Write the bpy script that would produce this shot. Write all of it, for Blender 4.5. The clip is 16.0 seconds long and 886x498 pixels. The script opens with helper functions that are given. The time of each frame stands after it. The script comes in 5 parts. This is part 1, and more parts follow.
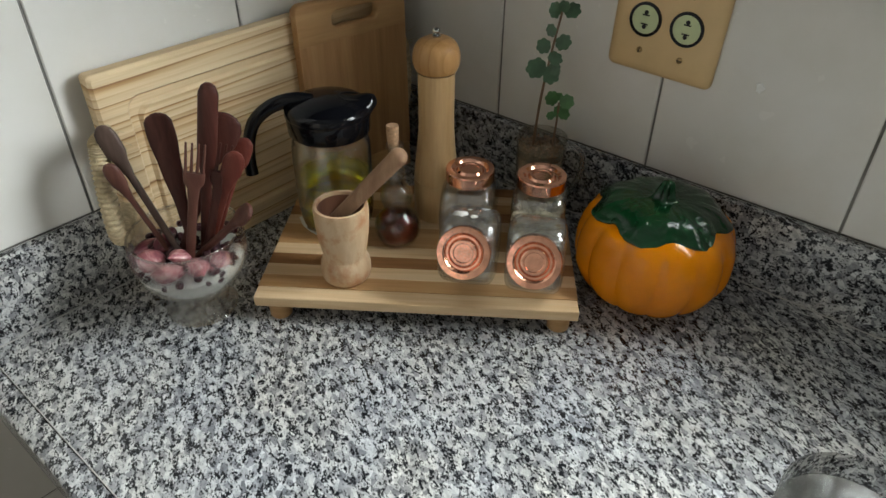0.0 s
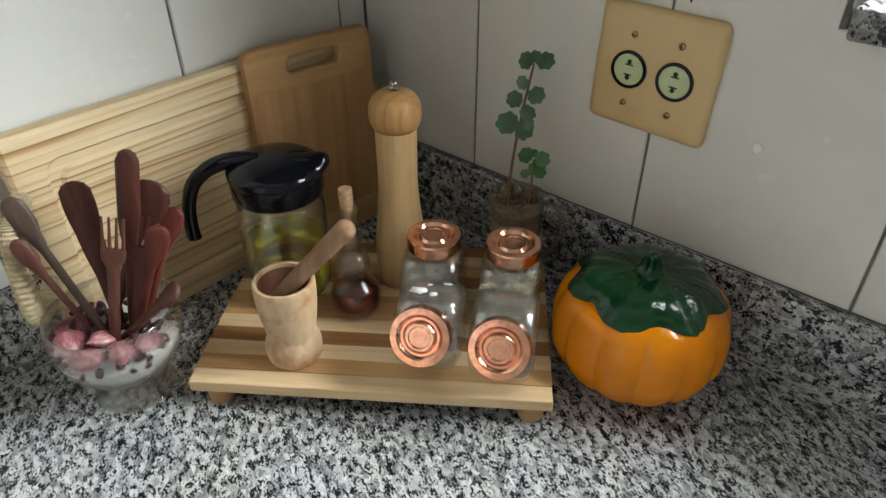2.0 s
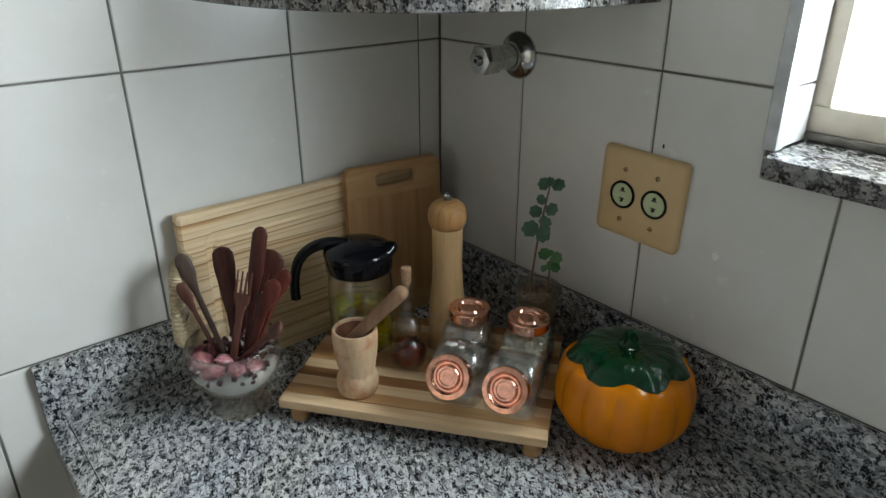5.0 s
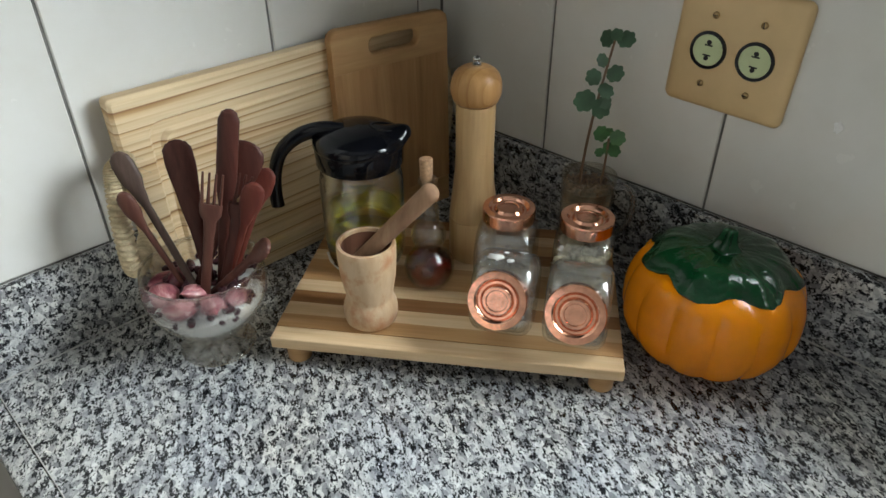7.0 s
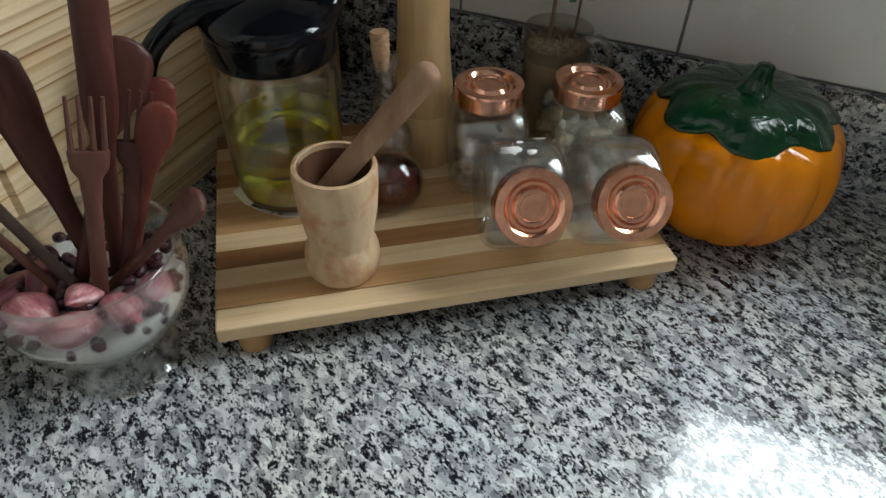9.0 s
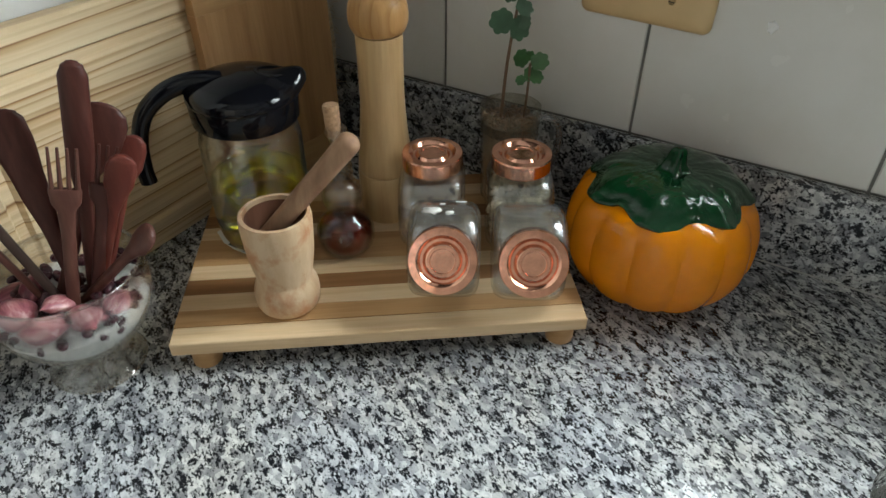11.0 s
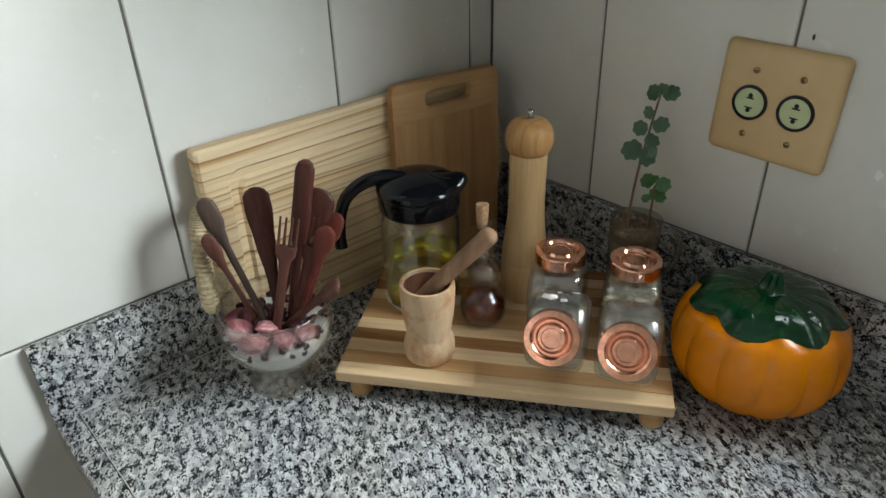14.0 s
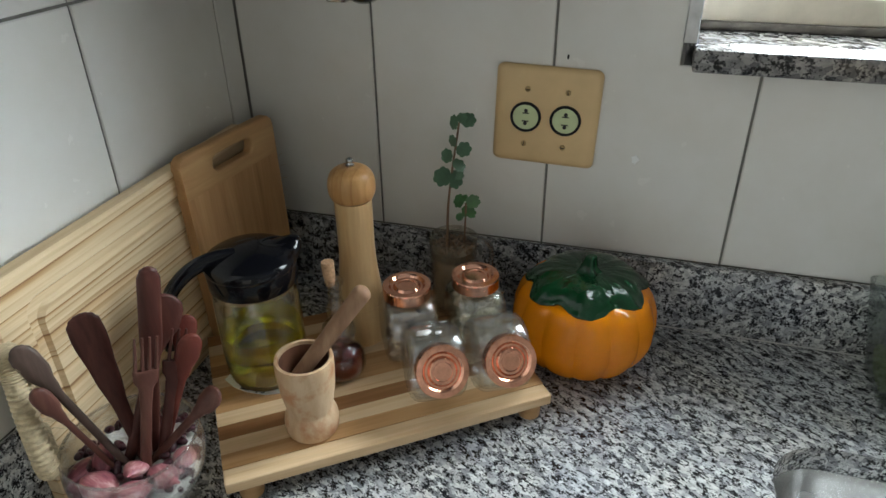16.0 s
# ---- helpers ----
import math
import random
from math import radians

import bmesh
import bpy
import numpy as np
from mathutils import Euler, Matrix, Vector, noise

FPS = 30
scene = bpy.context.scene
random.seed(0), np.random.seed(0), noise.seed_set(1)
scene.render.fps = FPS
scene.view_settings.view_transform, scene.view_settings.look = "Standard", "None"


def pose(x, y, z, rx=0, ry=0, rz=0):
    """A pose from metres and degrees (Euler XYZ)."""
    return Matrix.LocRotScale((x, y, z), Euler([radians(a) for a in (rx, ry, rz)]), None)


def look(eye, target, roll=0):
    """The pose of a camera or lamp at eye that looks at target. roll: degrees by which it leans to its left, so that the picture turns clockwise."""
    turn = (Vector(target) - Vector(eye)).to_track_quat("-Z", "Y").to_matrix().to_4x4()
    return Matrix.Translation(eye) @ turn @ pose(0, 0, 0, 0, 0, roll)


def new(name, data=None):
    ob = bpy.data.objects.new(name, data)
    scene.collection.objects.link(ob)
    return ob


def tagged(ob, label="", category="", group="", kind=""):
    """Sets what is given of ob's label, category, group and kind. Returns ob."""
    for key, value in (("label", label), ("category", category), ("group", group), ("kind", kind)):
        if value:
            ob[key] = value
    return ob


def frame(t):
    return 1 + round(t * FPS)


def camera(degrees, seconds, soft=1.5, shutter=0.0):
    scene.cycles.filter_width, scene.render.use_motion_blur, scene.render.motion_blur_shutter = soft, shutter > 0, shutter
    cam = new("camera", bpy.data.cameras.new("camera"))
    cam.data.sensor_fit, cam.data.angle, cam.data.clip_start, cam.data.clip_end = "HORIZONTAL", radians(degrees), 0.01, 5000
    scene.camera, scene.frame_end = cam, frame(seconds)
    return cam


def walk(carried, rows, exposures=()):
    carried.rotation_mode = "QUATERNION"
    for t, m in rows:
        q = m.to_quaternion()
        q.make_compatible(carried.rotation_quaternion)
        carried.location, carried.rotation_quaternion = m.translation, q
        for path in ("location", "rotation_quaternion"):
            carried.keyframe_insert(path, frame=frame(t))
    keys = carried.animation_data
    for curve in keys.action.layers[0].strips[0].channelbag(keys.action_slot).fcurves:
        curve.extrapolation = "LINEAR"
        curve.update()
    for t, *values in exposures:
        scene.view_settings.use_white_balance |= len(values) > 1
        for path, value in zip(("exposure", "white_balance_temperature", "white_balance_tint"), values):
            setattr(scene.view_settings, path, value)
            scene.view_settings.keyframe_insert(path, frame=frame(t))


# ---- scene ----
cam = camera(66.4, 16.0)
PATH = [
    (0, (0.616, -0.644, 0.448), (-0.42, 0.597, -0.73), 0.5),
    (0.5, (0.529, -0.581, 0.438), (-0.347, 0.7, -0.824), 0.2),
    (1, (0.483, -0.55, 0.433), (-0.292, 0.771, -0.853), -0.3),
    (1.5, (0.504, -0.539, 0.443), (-0.379, 0.763, -0.791), -0.5),
    (2, (0.592, -0.546, 0.452), (-0.481, 0.691, -0.695), -0.1),
    (2.5, (0.675, -0.574, 0.469), (-0.549, 0.583, -0.61), 0.8),
    (3, (0.717, -0.597, 0.477), (-0.602, 0.541, -0.504), 1.4),
    (3.5, (0.736, -0.61, 0.484), (-0.645, 0.499, -0.445), 1.0),
    (3.7, (0.75, -0.622, 0.487), (-0.637, 0.519, -0.394), 1.3),
    (5.8, (0.774, -0.651, 0.515), (-0.624, 0.523, -0.3), -0.5),
    (6, (0.745, -0.639, 0.515), (-0.628, 0.536, -0.343), -0.1),
    (6.5, (0.678, -0.612, 0.478), (-0.674, 0.533, -0.45), -1.0),
    (7, (0.592, -0.597, 0.428), (-0.58, 0.586, -0.68), -0.2),
    (7.5, (0.486, -0.593, 0.385), (-0.419, 0.652, -0.892), -0.5),
    (8, (0.41, -0.582, 0.35), (-0.201, 0.763, -0.999), 4.0),
    (8.2, (0.392, -0.575, 0.343), (-0.181, 0.771, -1.02), 3.2),
    (10.3, (0.384, -0.588, 0.363), (-0.194, 0.849, -0.902), 1.0),
    (10.5, (0.412, -0.585, 0.37), (-0.246, 0.834, -0.877), 0.2),
    (11, (0.507, -0.576, 0.381), (-0.307, 0.791, -0.831), 0.3),
    (11.5, (0.579, -0.589, 0.396), (-0.412, 0.712, -0.756), 0.1),
    (12, (0.619, -0.606, 0.407), (-0.473, 0.643, -0.71), -0.1),
    (12.5, (0.646, -0.626, 0.427), (-0.569, 0.573, -0.615), -1.0),
    (13, (0.646, -0.628, 0.432), (-0.594, 0.545, -0.611), -1.5),
    (13.5, (0.626, -0.611, 0.445), (-0.594, 0.602, -0.575), -2.2),
    (14, (0.599, -0.637, 0.447), (-0.683, 0.528, -0.553), -1.5),
    (14.5, (0.524, -0.646, 0.453), (-0.544, 0.701, -0.569), 0.5),
    (15, (0.456, -0.669, 0.483), (-0.32, 0.853, -0.557), -1.4),
    (15.5, (0.437, -0.685, 0.49), (-0.115, 0.962, -0.5), -0.5),
    (16, (0.45, -0.705, 0.486), (-0.037, 0.954, -0.52), -0.7),
]
# stops, kelvin and tint that the clip's camera chose on the way
EXPOSURES = [(0.0, -0.47, 6700, 10), (1.0, -0.27, 6850, 9), (1.5, -0.19, 6850, 9), (2.0, -0.11, 6650, 9), (2.7, -0.29, 6450, 8), (3.5, -0.45, 6200, 6), (5.0, -0.75, 6250, 8), (6.0, -0.83, 6300, 9), (6.5, -0.45, 6400, 9),
             (7.0, -0.27, 6450, 9), (8.0, -0.59, 6350, 8), (10.3, -0.43, 6450, 8), (11.0, -0.28, 6450, 8), (12.5, -0.37, 6250, 7), (13.5, -0.44, 6400, 7), (14.5, -0.24, 6450, 8), (16.0, -0.29, 6300, 9)]
walk(cam, [(t, look(eye, target, roll)) for t, eye, target, roll in PATH], EXPOSURES)

# world and lights
scene.cycles.transparent_max_bounces = 32
scene.cycles.caustics_refractive = scene.cycles.caustics_reflective = True
scene.cycles.max_bounces = scene.cycles.transmission_bounces = 24
world = bpy.data.worlds.new("World")
scene.world = world
world.use_nodes = True
wt = world.node_tree
sky = wt.nodes.new("ShaderNodeTexSky")
sky.sky_type = "NISHITA"
sky.sun_disc = False
sky.sun_elevation, sky.sun_rotation = radians(40), radians(200)
wt.links.new(sky.outputs[0], wt.nodes["Background"].inputs[0])
wt.nodes["Background"].inputs[1].default_value = 0.06


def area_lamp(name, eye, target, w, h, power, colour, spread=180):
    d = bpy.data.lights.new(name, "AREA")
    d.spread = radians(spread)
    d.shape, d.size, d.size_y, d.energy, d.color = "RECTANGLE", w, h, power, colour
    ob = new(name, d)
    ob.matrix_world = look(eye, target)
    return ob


WIN_X0, WIN_X1, WIN_Z0, WIN_Z1 = 0.4975, 1.30, 0.327, 1.05
ROOM_X, ROOM_Y, FLOOR_Z, CEIL_Z = 2.6, -2.6, -0.90, 1.70
area_lamp("window_light", (0.96, 0.20, 0.690), (0.96, -1, 0.690), 0.86, 0.78, 82, (0.88, 0.96, 1.0))
# added fill lamp behind the camera, where no source is known
area_lamp("unseen_fill_light", (0.95, ROOM_Y - 0.10, 0.15), (0.95, 0, 0.15), 0.9, 2.05, 5, (1.0, 0.90, 0.76))


# ---- materials ----
def node(nt, kind, **inputs):
    n = nt.nodes.new(kind)
    for k, v in inputs.items():
        n.inputs[k.replace("_", " ")].default_value = v
    return n


def material(name):
    m = bpy.data.materials.new(name)
    m.use_nodes = True
    nt = m.node_tree
    return m, nt, nt.nodes["Principled BSDF"]


def coords(nt, scale, rot=(0, 0, 0)):
    tc = nt.nodes.new("ShaderNodeTexCoord")
    mp = nt.nodes.new("ShaderNodeMapping")
    mp.inputs["Scale"].default_value = scale
    mp.inputs["Rotation"].default_value = rot
    nt.links.new(tc.outputs["Object"], mp.inputs["Vector"])
    return mp.outputs["Vector"]


def ramp(nt, fac, stops):
    r = nt.nodes.new("ShaderNodeValToRGB")
    while len(r.color_ramp.elements) < len(stops):
        r.color_ramp.elements.new(0.5)
    for e, (p, c) in zip(r.color_ramp.elements, stops):
        e.position = p
        e.color = (*c, 1) if len(c) == 3 else c
    nt.links.new(fac, r.inputs["Fac"])
    return r.outputs["Color"]


def noise_tex(nt, vec, scale, detail=4, rough=0.55, distort=0.0):
    n = node(nt, "ShaderNodeTexNoise", Scale=scale, Detail=detail, Roughness=rough, Distortion=distort)
    nt.links.new(vec, n.inputs["Vector"])
    return n.outputs["Fac"]


def mix(nt, a, b, fac, mode="MIX"):
    n = nt.nodes.new("ShaderNodeMix")
    n.data_type, n.blend_type = "RGBA", mode
    ins = [s for s in n.inputs if s.enabled]
    for s, v in zip(ins, (fac, a, b)):
        if isinstance(v, bpy.types.NodeSocket):
            nt.links.new(v, s)
        elif isinstance(v, tuple):
            s.default_value = (*v, 1)
        else:
            s.default_value = v
    return [s for s in n.outputs if s.enabled][0]


def bump(nt, bsdf, height, strength, distance=0.001):
    b = node(nt, "ShaderNodeBump", Strength=strength, Distance=distance)
    nt.links.new(height, b.inputs["Height"])
    nt.links.new(b.outputs["Normal"], bsdf.inputs["Normal"])


def plain(name, c, rough=0.5, metal=0.0, vary=0.15, scale=60, bumps=0.1, coat=0.0, fine=400, spec=0.5):
    """A surface with broad stains and a fine grain."""
    m, nt, b = material(name)
    v = coords(nt, (1, 1, 1))
    n1 = noise_tex(nt, v, scale, 5)
    n2 = noise_tex(nt, v, fine, 3)
    dark = tuple(x * (1 - vary) for x in c)
    light = tuple(min(1, x * (1 + vary * 0.6)) for x in c)
    col = ramp(nt, n1, [(0.3, dark), (0.7, light)])
    nt.links.new(col, b.inputs["Base Color"])
    rr = ramp(nt, n2, [(0.3, (rough * 0.8,) * 3), (0.75, (min(1, rough * 1.25),) * 3)])
    nt.links.new(rr, b.inputs["Roughness"])
    b.inputs["Metallic"].default_value = metal
    b.inputs["Coat Weight"].default_value = coat
    b.inputs["Coat Roughness"].default_value = 0.06
    b.inputs["Specular IOR Level"].default_value = spec
    if bumps:
        bump(nt, b, n2, bumps, 0.0006)
    return m


def wood(name, dark, mid, light, grain=(6, 90, 90), rough=0.5, line=0.5, bands=0.0, vary=0.0, coat=0.0, axis="Y", line_pos=0.62, spec=0.22, patch=None):
    """Wood: long grain along the axis with the small scale, growth lines and fibres."""
    m, nt, b = material(name)
    dark, mid, light = (tuple(k * x for k, x in zip((0.90, 0.85, 0.77), q)) for q in (dark, mid, light))
    v = coords(nt, grain)
    n1 = noise_tex(nt, v, 1.0, 4, 0.5, 0.4)
    n2 = noise_tex(nt, coords(nt, tuple(g * 4 for g in grain)), 1.0, 3, 0.6)
    col = ramp(nt, n1, [(0.18, dark), (0.45, mid), (0.70, light)])
    if bands:
        w = node(nt, "ShaderNodeTexWave", Scale=bands, Distortion=2.2, Detail=3.0)
        w.inputs["Detail Scale"].default_value = 1.2
        w.bands_direction, w.wave_profile = axis, "SAW"
        nt.links.new(coords(nt, tuple(g / max(grain) for g in grain)), w.inputs["Vector"])
        lines = ramp(nt, w.outputs["Color"], [(line_pos, (1, 1, 1)), (0.93, tuple(d / max(1e-3, m_) for d, m_ in zip(dark, light))), (1.0, (1, 1, 1))])
        col = mix(nt, col, lines, line, "MULTIPLY")
    fib = ramp(nt, n2, [(0.3, (0.82, 0.8, 0.78)), (0.65, (1, 1, 1))])
    col = mix(nt, col, fib, 0.6, "MULTIPLY")
    if patch:
        col = mix(nt, col, patch, ramp(nt, noise_tex(nt, coords(nt, (52, 52, 36)), 1.0, 4, 0.65), [(0.50, (0, 0, 0)), (0.66, (0.65, 0.65, 0.65))]))
    if vary:
        oi = nt.nodes.new("ShaderNodeObjectInfo")
        tone = ramp(nt, oi.outputs["Random"], [(0.0, (1 - vary,) * 3), (1.0, (1, 1, 1))])
        col = mix(nt, col, tone, 1.0, "MULTIPLY")
    nt.links.new(col, b.inputs["Base Color"])
    b.inputs["Roughness"].default_value = rough
    b.inputs["Coat Weight"].default_value = coat
    b.inputs["Coat Roughness"].default_value = 0.25
    b.inputs["Specular IOR Level"].default_value = spec
    bump(nt, b, n2, 0.15, 0.0006)
    return m


def granite(name, k=1.0, tint=(1, 1, 1)):
    """Polished grey granite: pale feldspar, grey quartz, black mica in ragged clusters."""
    m, nt, b = material(name)
    grain = node(nt, "ShaderNodeMapping", Scale=(1.0, 1.6, 1.25))
    nt.links.new(coords(nt, (1, 1, 1), (0, 0, radians(29))), grain.inputs["Vector"])
    v = grain.outputs["Vector"]
    big = noise_tex(nt, v, 102 * k, 3, 0.6, 0.5)
    small = noise_tex(nt, v, 350 * k, 2, 0.6, 0.3)
    vo = node(nt, "ShaderNodeTexVoronoi", Scale=135 * k)
    nt.links.new(v, vo.inputs["Vector"])
    cell = nt.nodes.new("ShaderNodeSeparateColor")
    nt.links.new(vo.outputs["Color"], cell.inputs[0])
    pale = ramp(nt, cell.outputs[0], [(0.0, (0.22, 0.225, 0.235)), (0.30, (0.40, 0.405, 0.41)), (0.55, (0.56, 0.56, 0.55)), (1.0, (0.70, 0.71, 0.70))])
    cloudy = noise_tex(nt, v, 150 * k, 4, 0.65)
    pale = mix(nt, pale, ramp(nt, cloudy, [(0.36, (0.55, 0.56, 0.58)), (0.60, (1, 1, 1))]), 0.8, "MULTIPLY")
    half = nt.nodes.new("ShaderNodeMath")
    half.operation = "MULTIPLY"
    half.inputs[1].default_value = 0.55
    nt.links.new(big, half.inputs[0])
    addm = nt.nodes.new("ShaderNodeMath")
    addm.operation = "MULTIPLY_ADD"
    addm.inputs[1].default_value = 0.45
    nt.links.new(small, addm.inputs[0])
    nt.links.new(half.outputs[0], addm.inputs[2])
    mask = ramp(nt, addm.outputs[0], [(0.435, (1, 1, 1)), (0.465, (0.72, 0.72, 0.72)), (0.505, (0, 0, 0))])
    col = mix(nt, pale, (0.012, 0.013, 0.016), mask)
    warm = noise_tex(nt, v, 9, 2)
    col = mix(nt, col, ramp(nt, warm, [(0.35, (0.90, 0.92, 0.96)), (0.65, (1.0, 0.98, 0.94))]), 1.0, "MULTIPLY")
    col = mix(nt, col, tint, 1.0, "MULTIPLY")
    nt.links.new(col, b.inputs["Base Color"])
    b.inputs["Specular IOR Level"].default_value = 0.40
    rgh = ramp(nt, noise_tex(nt, v, 30, 4), [(0.3, (0.08,) * 3), (0.7, (0.17,) * 3)])
    nt.links.new(rgh, b.inputs["Roughness"])
    bump(nt, b, noise_tex(nt, v, 60, 2), 0.05, 0.0005)
    return m


def glass(name, tint=(1, 1, 1), ior=1.46, bend=0.14, rough=0.0, film=0.0, film_colour=(0.7, 0.72, 0.72), gloss=0.04, glow=False, edge=0.30, sheen=0.03):
    """Clear glass: most light goes straight through the thin walls, bend is the part that is refracted; the gloss follows Fresnel."""
    m, nt, b = material(name)
    b.inputs["Base Color"].default_value = (*tint, 1)
    b.inputs["Roughness"].default_value = rough
    b.inputs["IOR"].default_value = ior
    b.inputs["Transmission Weight"].default_value = 1.0
    tr = nt.nodes.new("ShaderNodeBsdfTransparent")
    tr.inputs[0].default_value = (*tint, 1)
    mx = nt.nodes.new("ShaderNodeMixShader")
    mx.inputs[0].default_value = bend
    nt.links.new(tr.outputs[0], mx.inputs[1])
    nt.links.new(b.outputs[0], mx.inputs[2])
    gl = nt.nodes.new("ShaderNodeBsdfGlossy")
    gl.inputs["Roughness"].default_value = sheen + rough
    lw = nt.nodes.new("ShaderNodeLayerWeight")
    lw.inputs["Blend"].default_value = 0.5
    pw = nt.nodes.new("ShaderNodeMath")
    pw.operation = "POWER"
    pw.inputs[1].default_value = 3.6
    nt.links.new(lw.outputs["Facing"], pw.inputs[0])
    fr = nt.nodes.new("ShaderNodeMath")
    fr.operation = "MULTIPLY_ADD"
    fr.inputs[1].default_value, fr.inputs[2].default_value = edge, gloss
    nt.links.new(pw.outputs[0], fr.inputs[0])
    mg = nt.nodes.new("ShaderNodeMixShader")
    nt.links.new(fr.outputs[0], mg.inputs[0])
    nt.links.new(mx.outputs[0], mg.inputs[1])
    nt.links.new(gl.outputs[0], mg.inputs[2])
    last = mg.outputs[0]
    if film:
        df = nt.nodes.new("ShaderNodeBsdfTranslucent" if glow else "ShaderNodeBsdfDiffuse")
        df.inputs[0].default_value = (*film_colour, 1)
        patch = ramp(nt, noise_tex(nt, coords(nt, (1, 1, 1)), 45, 5, 0.65), [(0.35, (film * 0.4,) * 3), (0.75, (film * 2.0,) * 3)])
        mf = nt.nodes.new("ShaderNodeMixShader")
        nt.links.new(patch, mf.inputs[0])
        nt.links.new(last, mf.inputs[1])
        nt.links.new(df.outputs[0], mf.inputs[2])
        last = mf.outputs[0]
    nt.links.new(last, nt.nodes["Material Output"].inputs[0])
    return m


M_GRANITE = granite("polished_granite")
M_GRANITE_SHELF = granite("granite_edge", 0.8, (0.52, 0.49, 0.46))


def tile_material():
    m, nt, b = material("glazed_tile")
    v = coords(nt, (1, 1, 1))
    oi = nt.nodes.new("ShaderNodeObjectInfo")
    tone = ramp(nt, oi.outputs["Random"], [(0.0, (0.69, 0.68, 0.645)), (1.0, (0.745, 0.735, 0.70))])
    stain = ramp(nt, noise_tex(nt, v, 14, 5, 0.6), [(0.3, (0.93, 0.92, 0.89)), (0.6, (1, 1, 1))])
    nt.links.new(mix(nt, tone, stain, 0.7, "MULTIPLY"), b.inputs["Base Color"])
    nt.links.new(ramp(nt, noise_tex(nt, v, 35, 4), [(0.3, (0.16,) * 3), (0.7, (0.28,) * 3)]), b.inputs["Roughness"])
    bump(nt, b, noise_tex(nt, v, 18, 2), 0.12, 0.0012)
    return m


M_TILE = tile_material()
M_GROUT = plain("grey_grout", (0.17, 0.165, 0.15), 0.9, vary=0.35, scale=40, bumps=0.4)
M_PAINT = plain("wall_paint", (0.58, 0.55, 0.50), 0.7, vary=0.05, scale=5)
M_FLOOR = plain("floor_tile", (0.10, 0.085, 0.075), 0.45, vary=0.12, scale=9)
M_ALU = plain("weathered_aluminium", (0.55, 0.57, 0.58), 0.42, metal=0.55, vary=0.25, scale=45)
M_FRAME = plain("beige_window_paint", (0.56, 0.50, 0.40), 0.5, vary=0.14, scale=30)
M_REVEAL = plain("white_reveal_paint", (0.78, 0.78, 0.77), 0.35, vary=0.06, scale=20)
M_TRACK = plain("dark_window_track", (0.16, 0.14, 0.12), 0.5, vary=0.4, scale=60)
M_CEILING = plain("white_ceiling_paint", (0.34, 0.33, 0.315), 0.8, vary=0.05, scale=5)
M_STEEL = plain("sink_steel", (0.55, 0.55, 0.54), 0.25, metal=1.0, vary=0.05, scale=12, bumps=0.0, fine=14)
M_CHROME = plain("worn_chrome", (0.52, 0.52, 0.51), 0.16, metal=1.0, vary=0.3, scale=90, bumps=0.05)
M_PLATE = plain("yellowed_plastic", (0.66, 0.47, 0.24), 0.38, vary=0.08, scale=25, bumps=0.05)
M_BLACK = plain("black_plastic", (0.004, 0.0045, 0.0065), 0.10, vary=0.2, scale=50, bumps=0.0, spec=0.32)
M_DARK = plain("dark_hole", (0.01, 0.01, 0.01), 0.7, bumps=0)
M_SOCKET = plain("pale_green_plastic", (0.55, 0.63, 0.36), 0.4, vary=0.08)
M_BRASS = plain("brass_screw", (0.45, 0.32, 0.16), 0.35, metal=1.0, vary=0.4, scale=300)


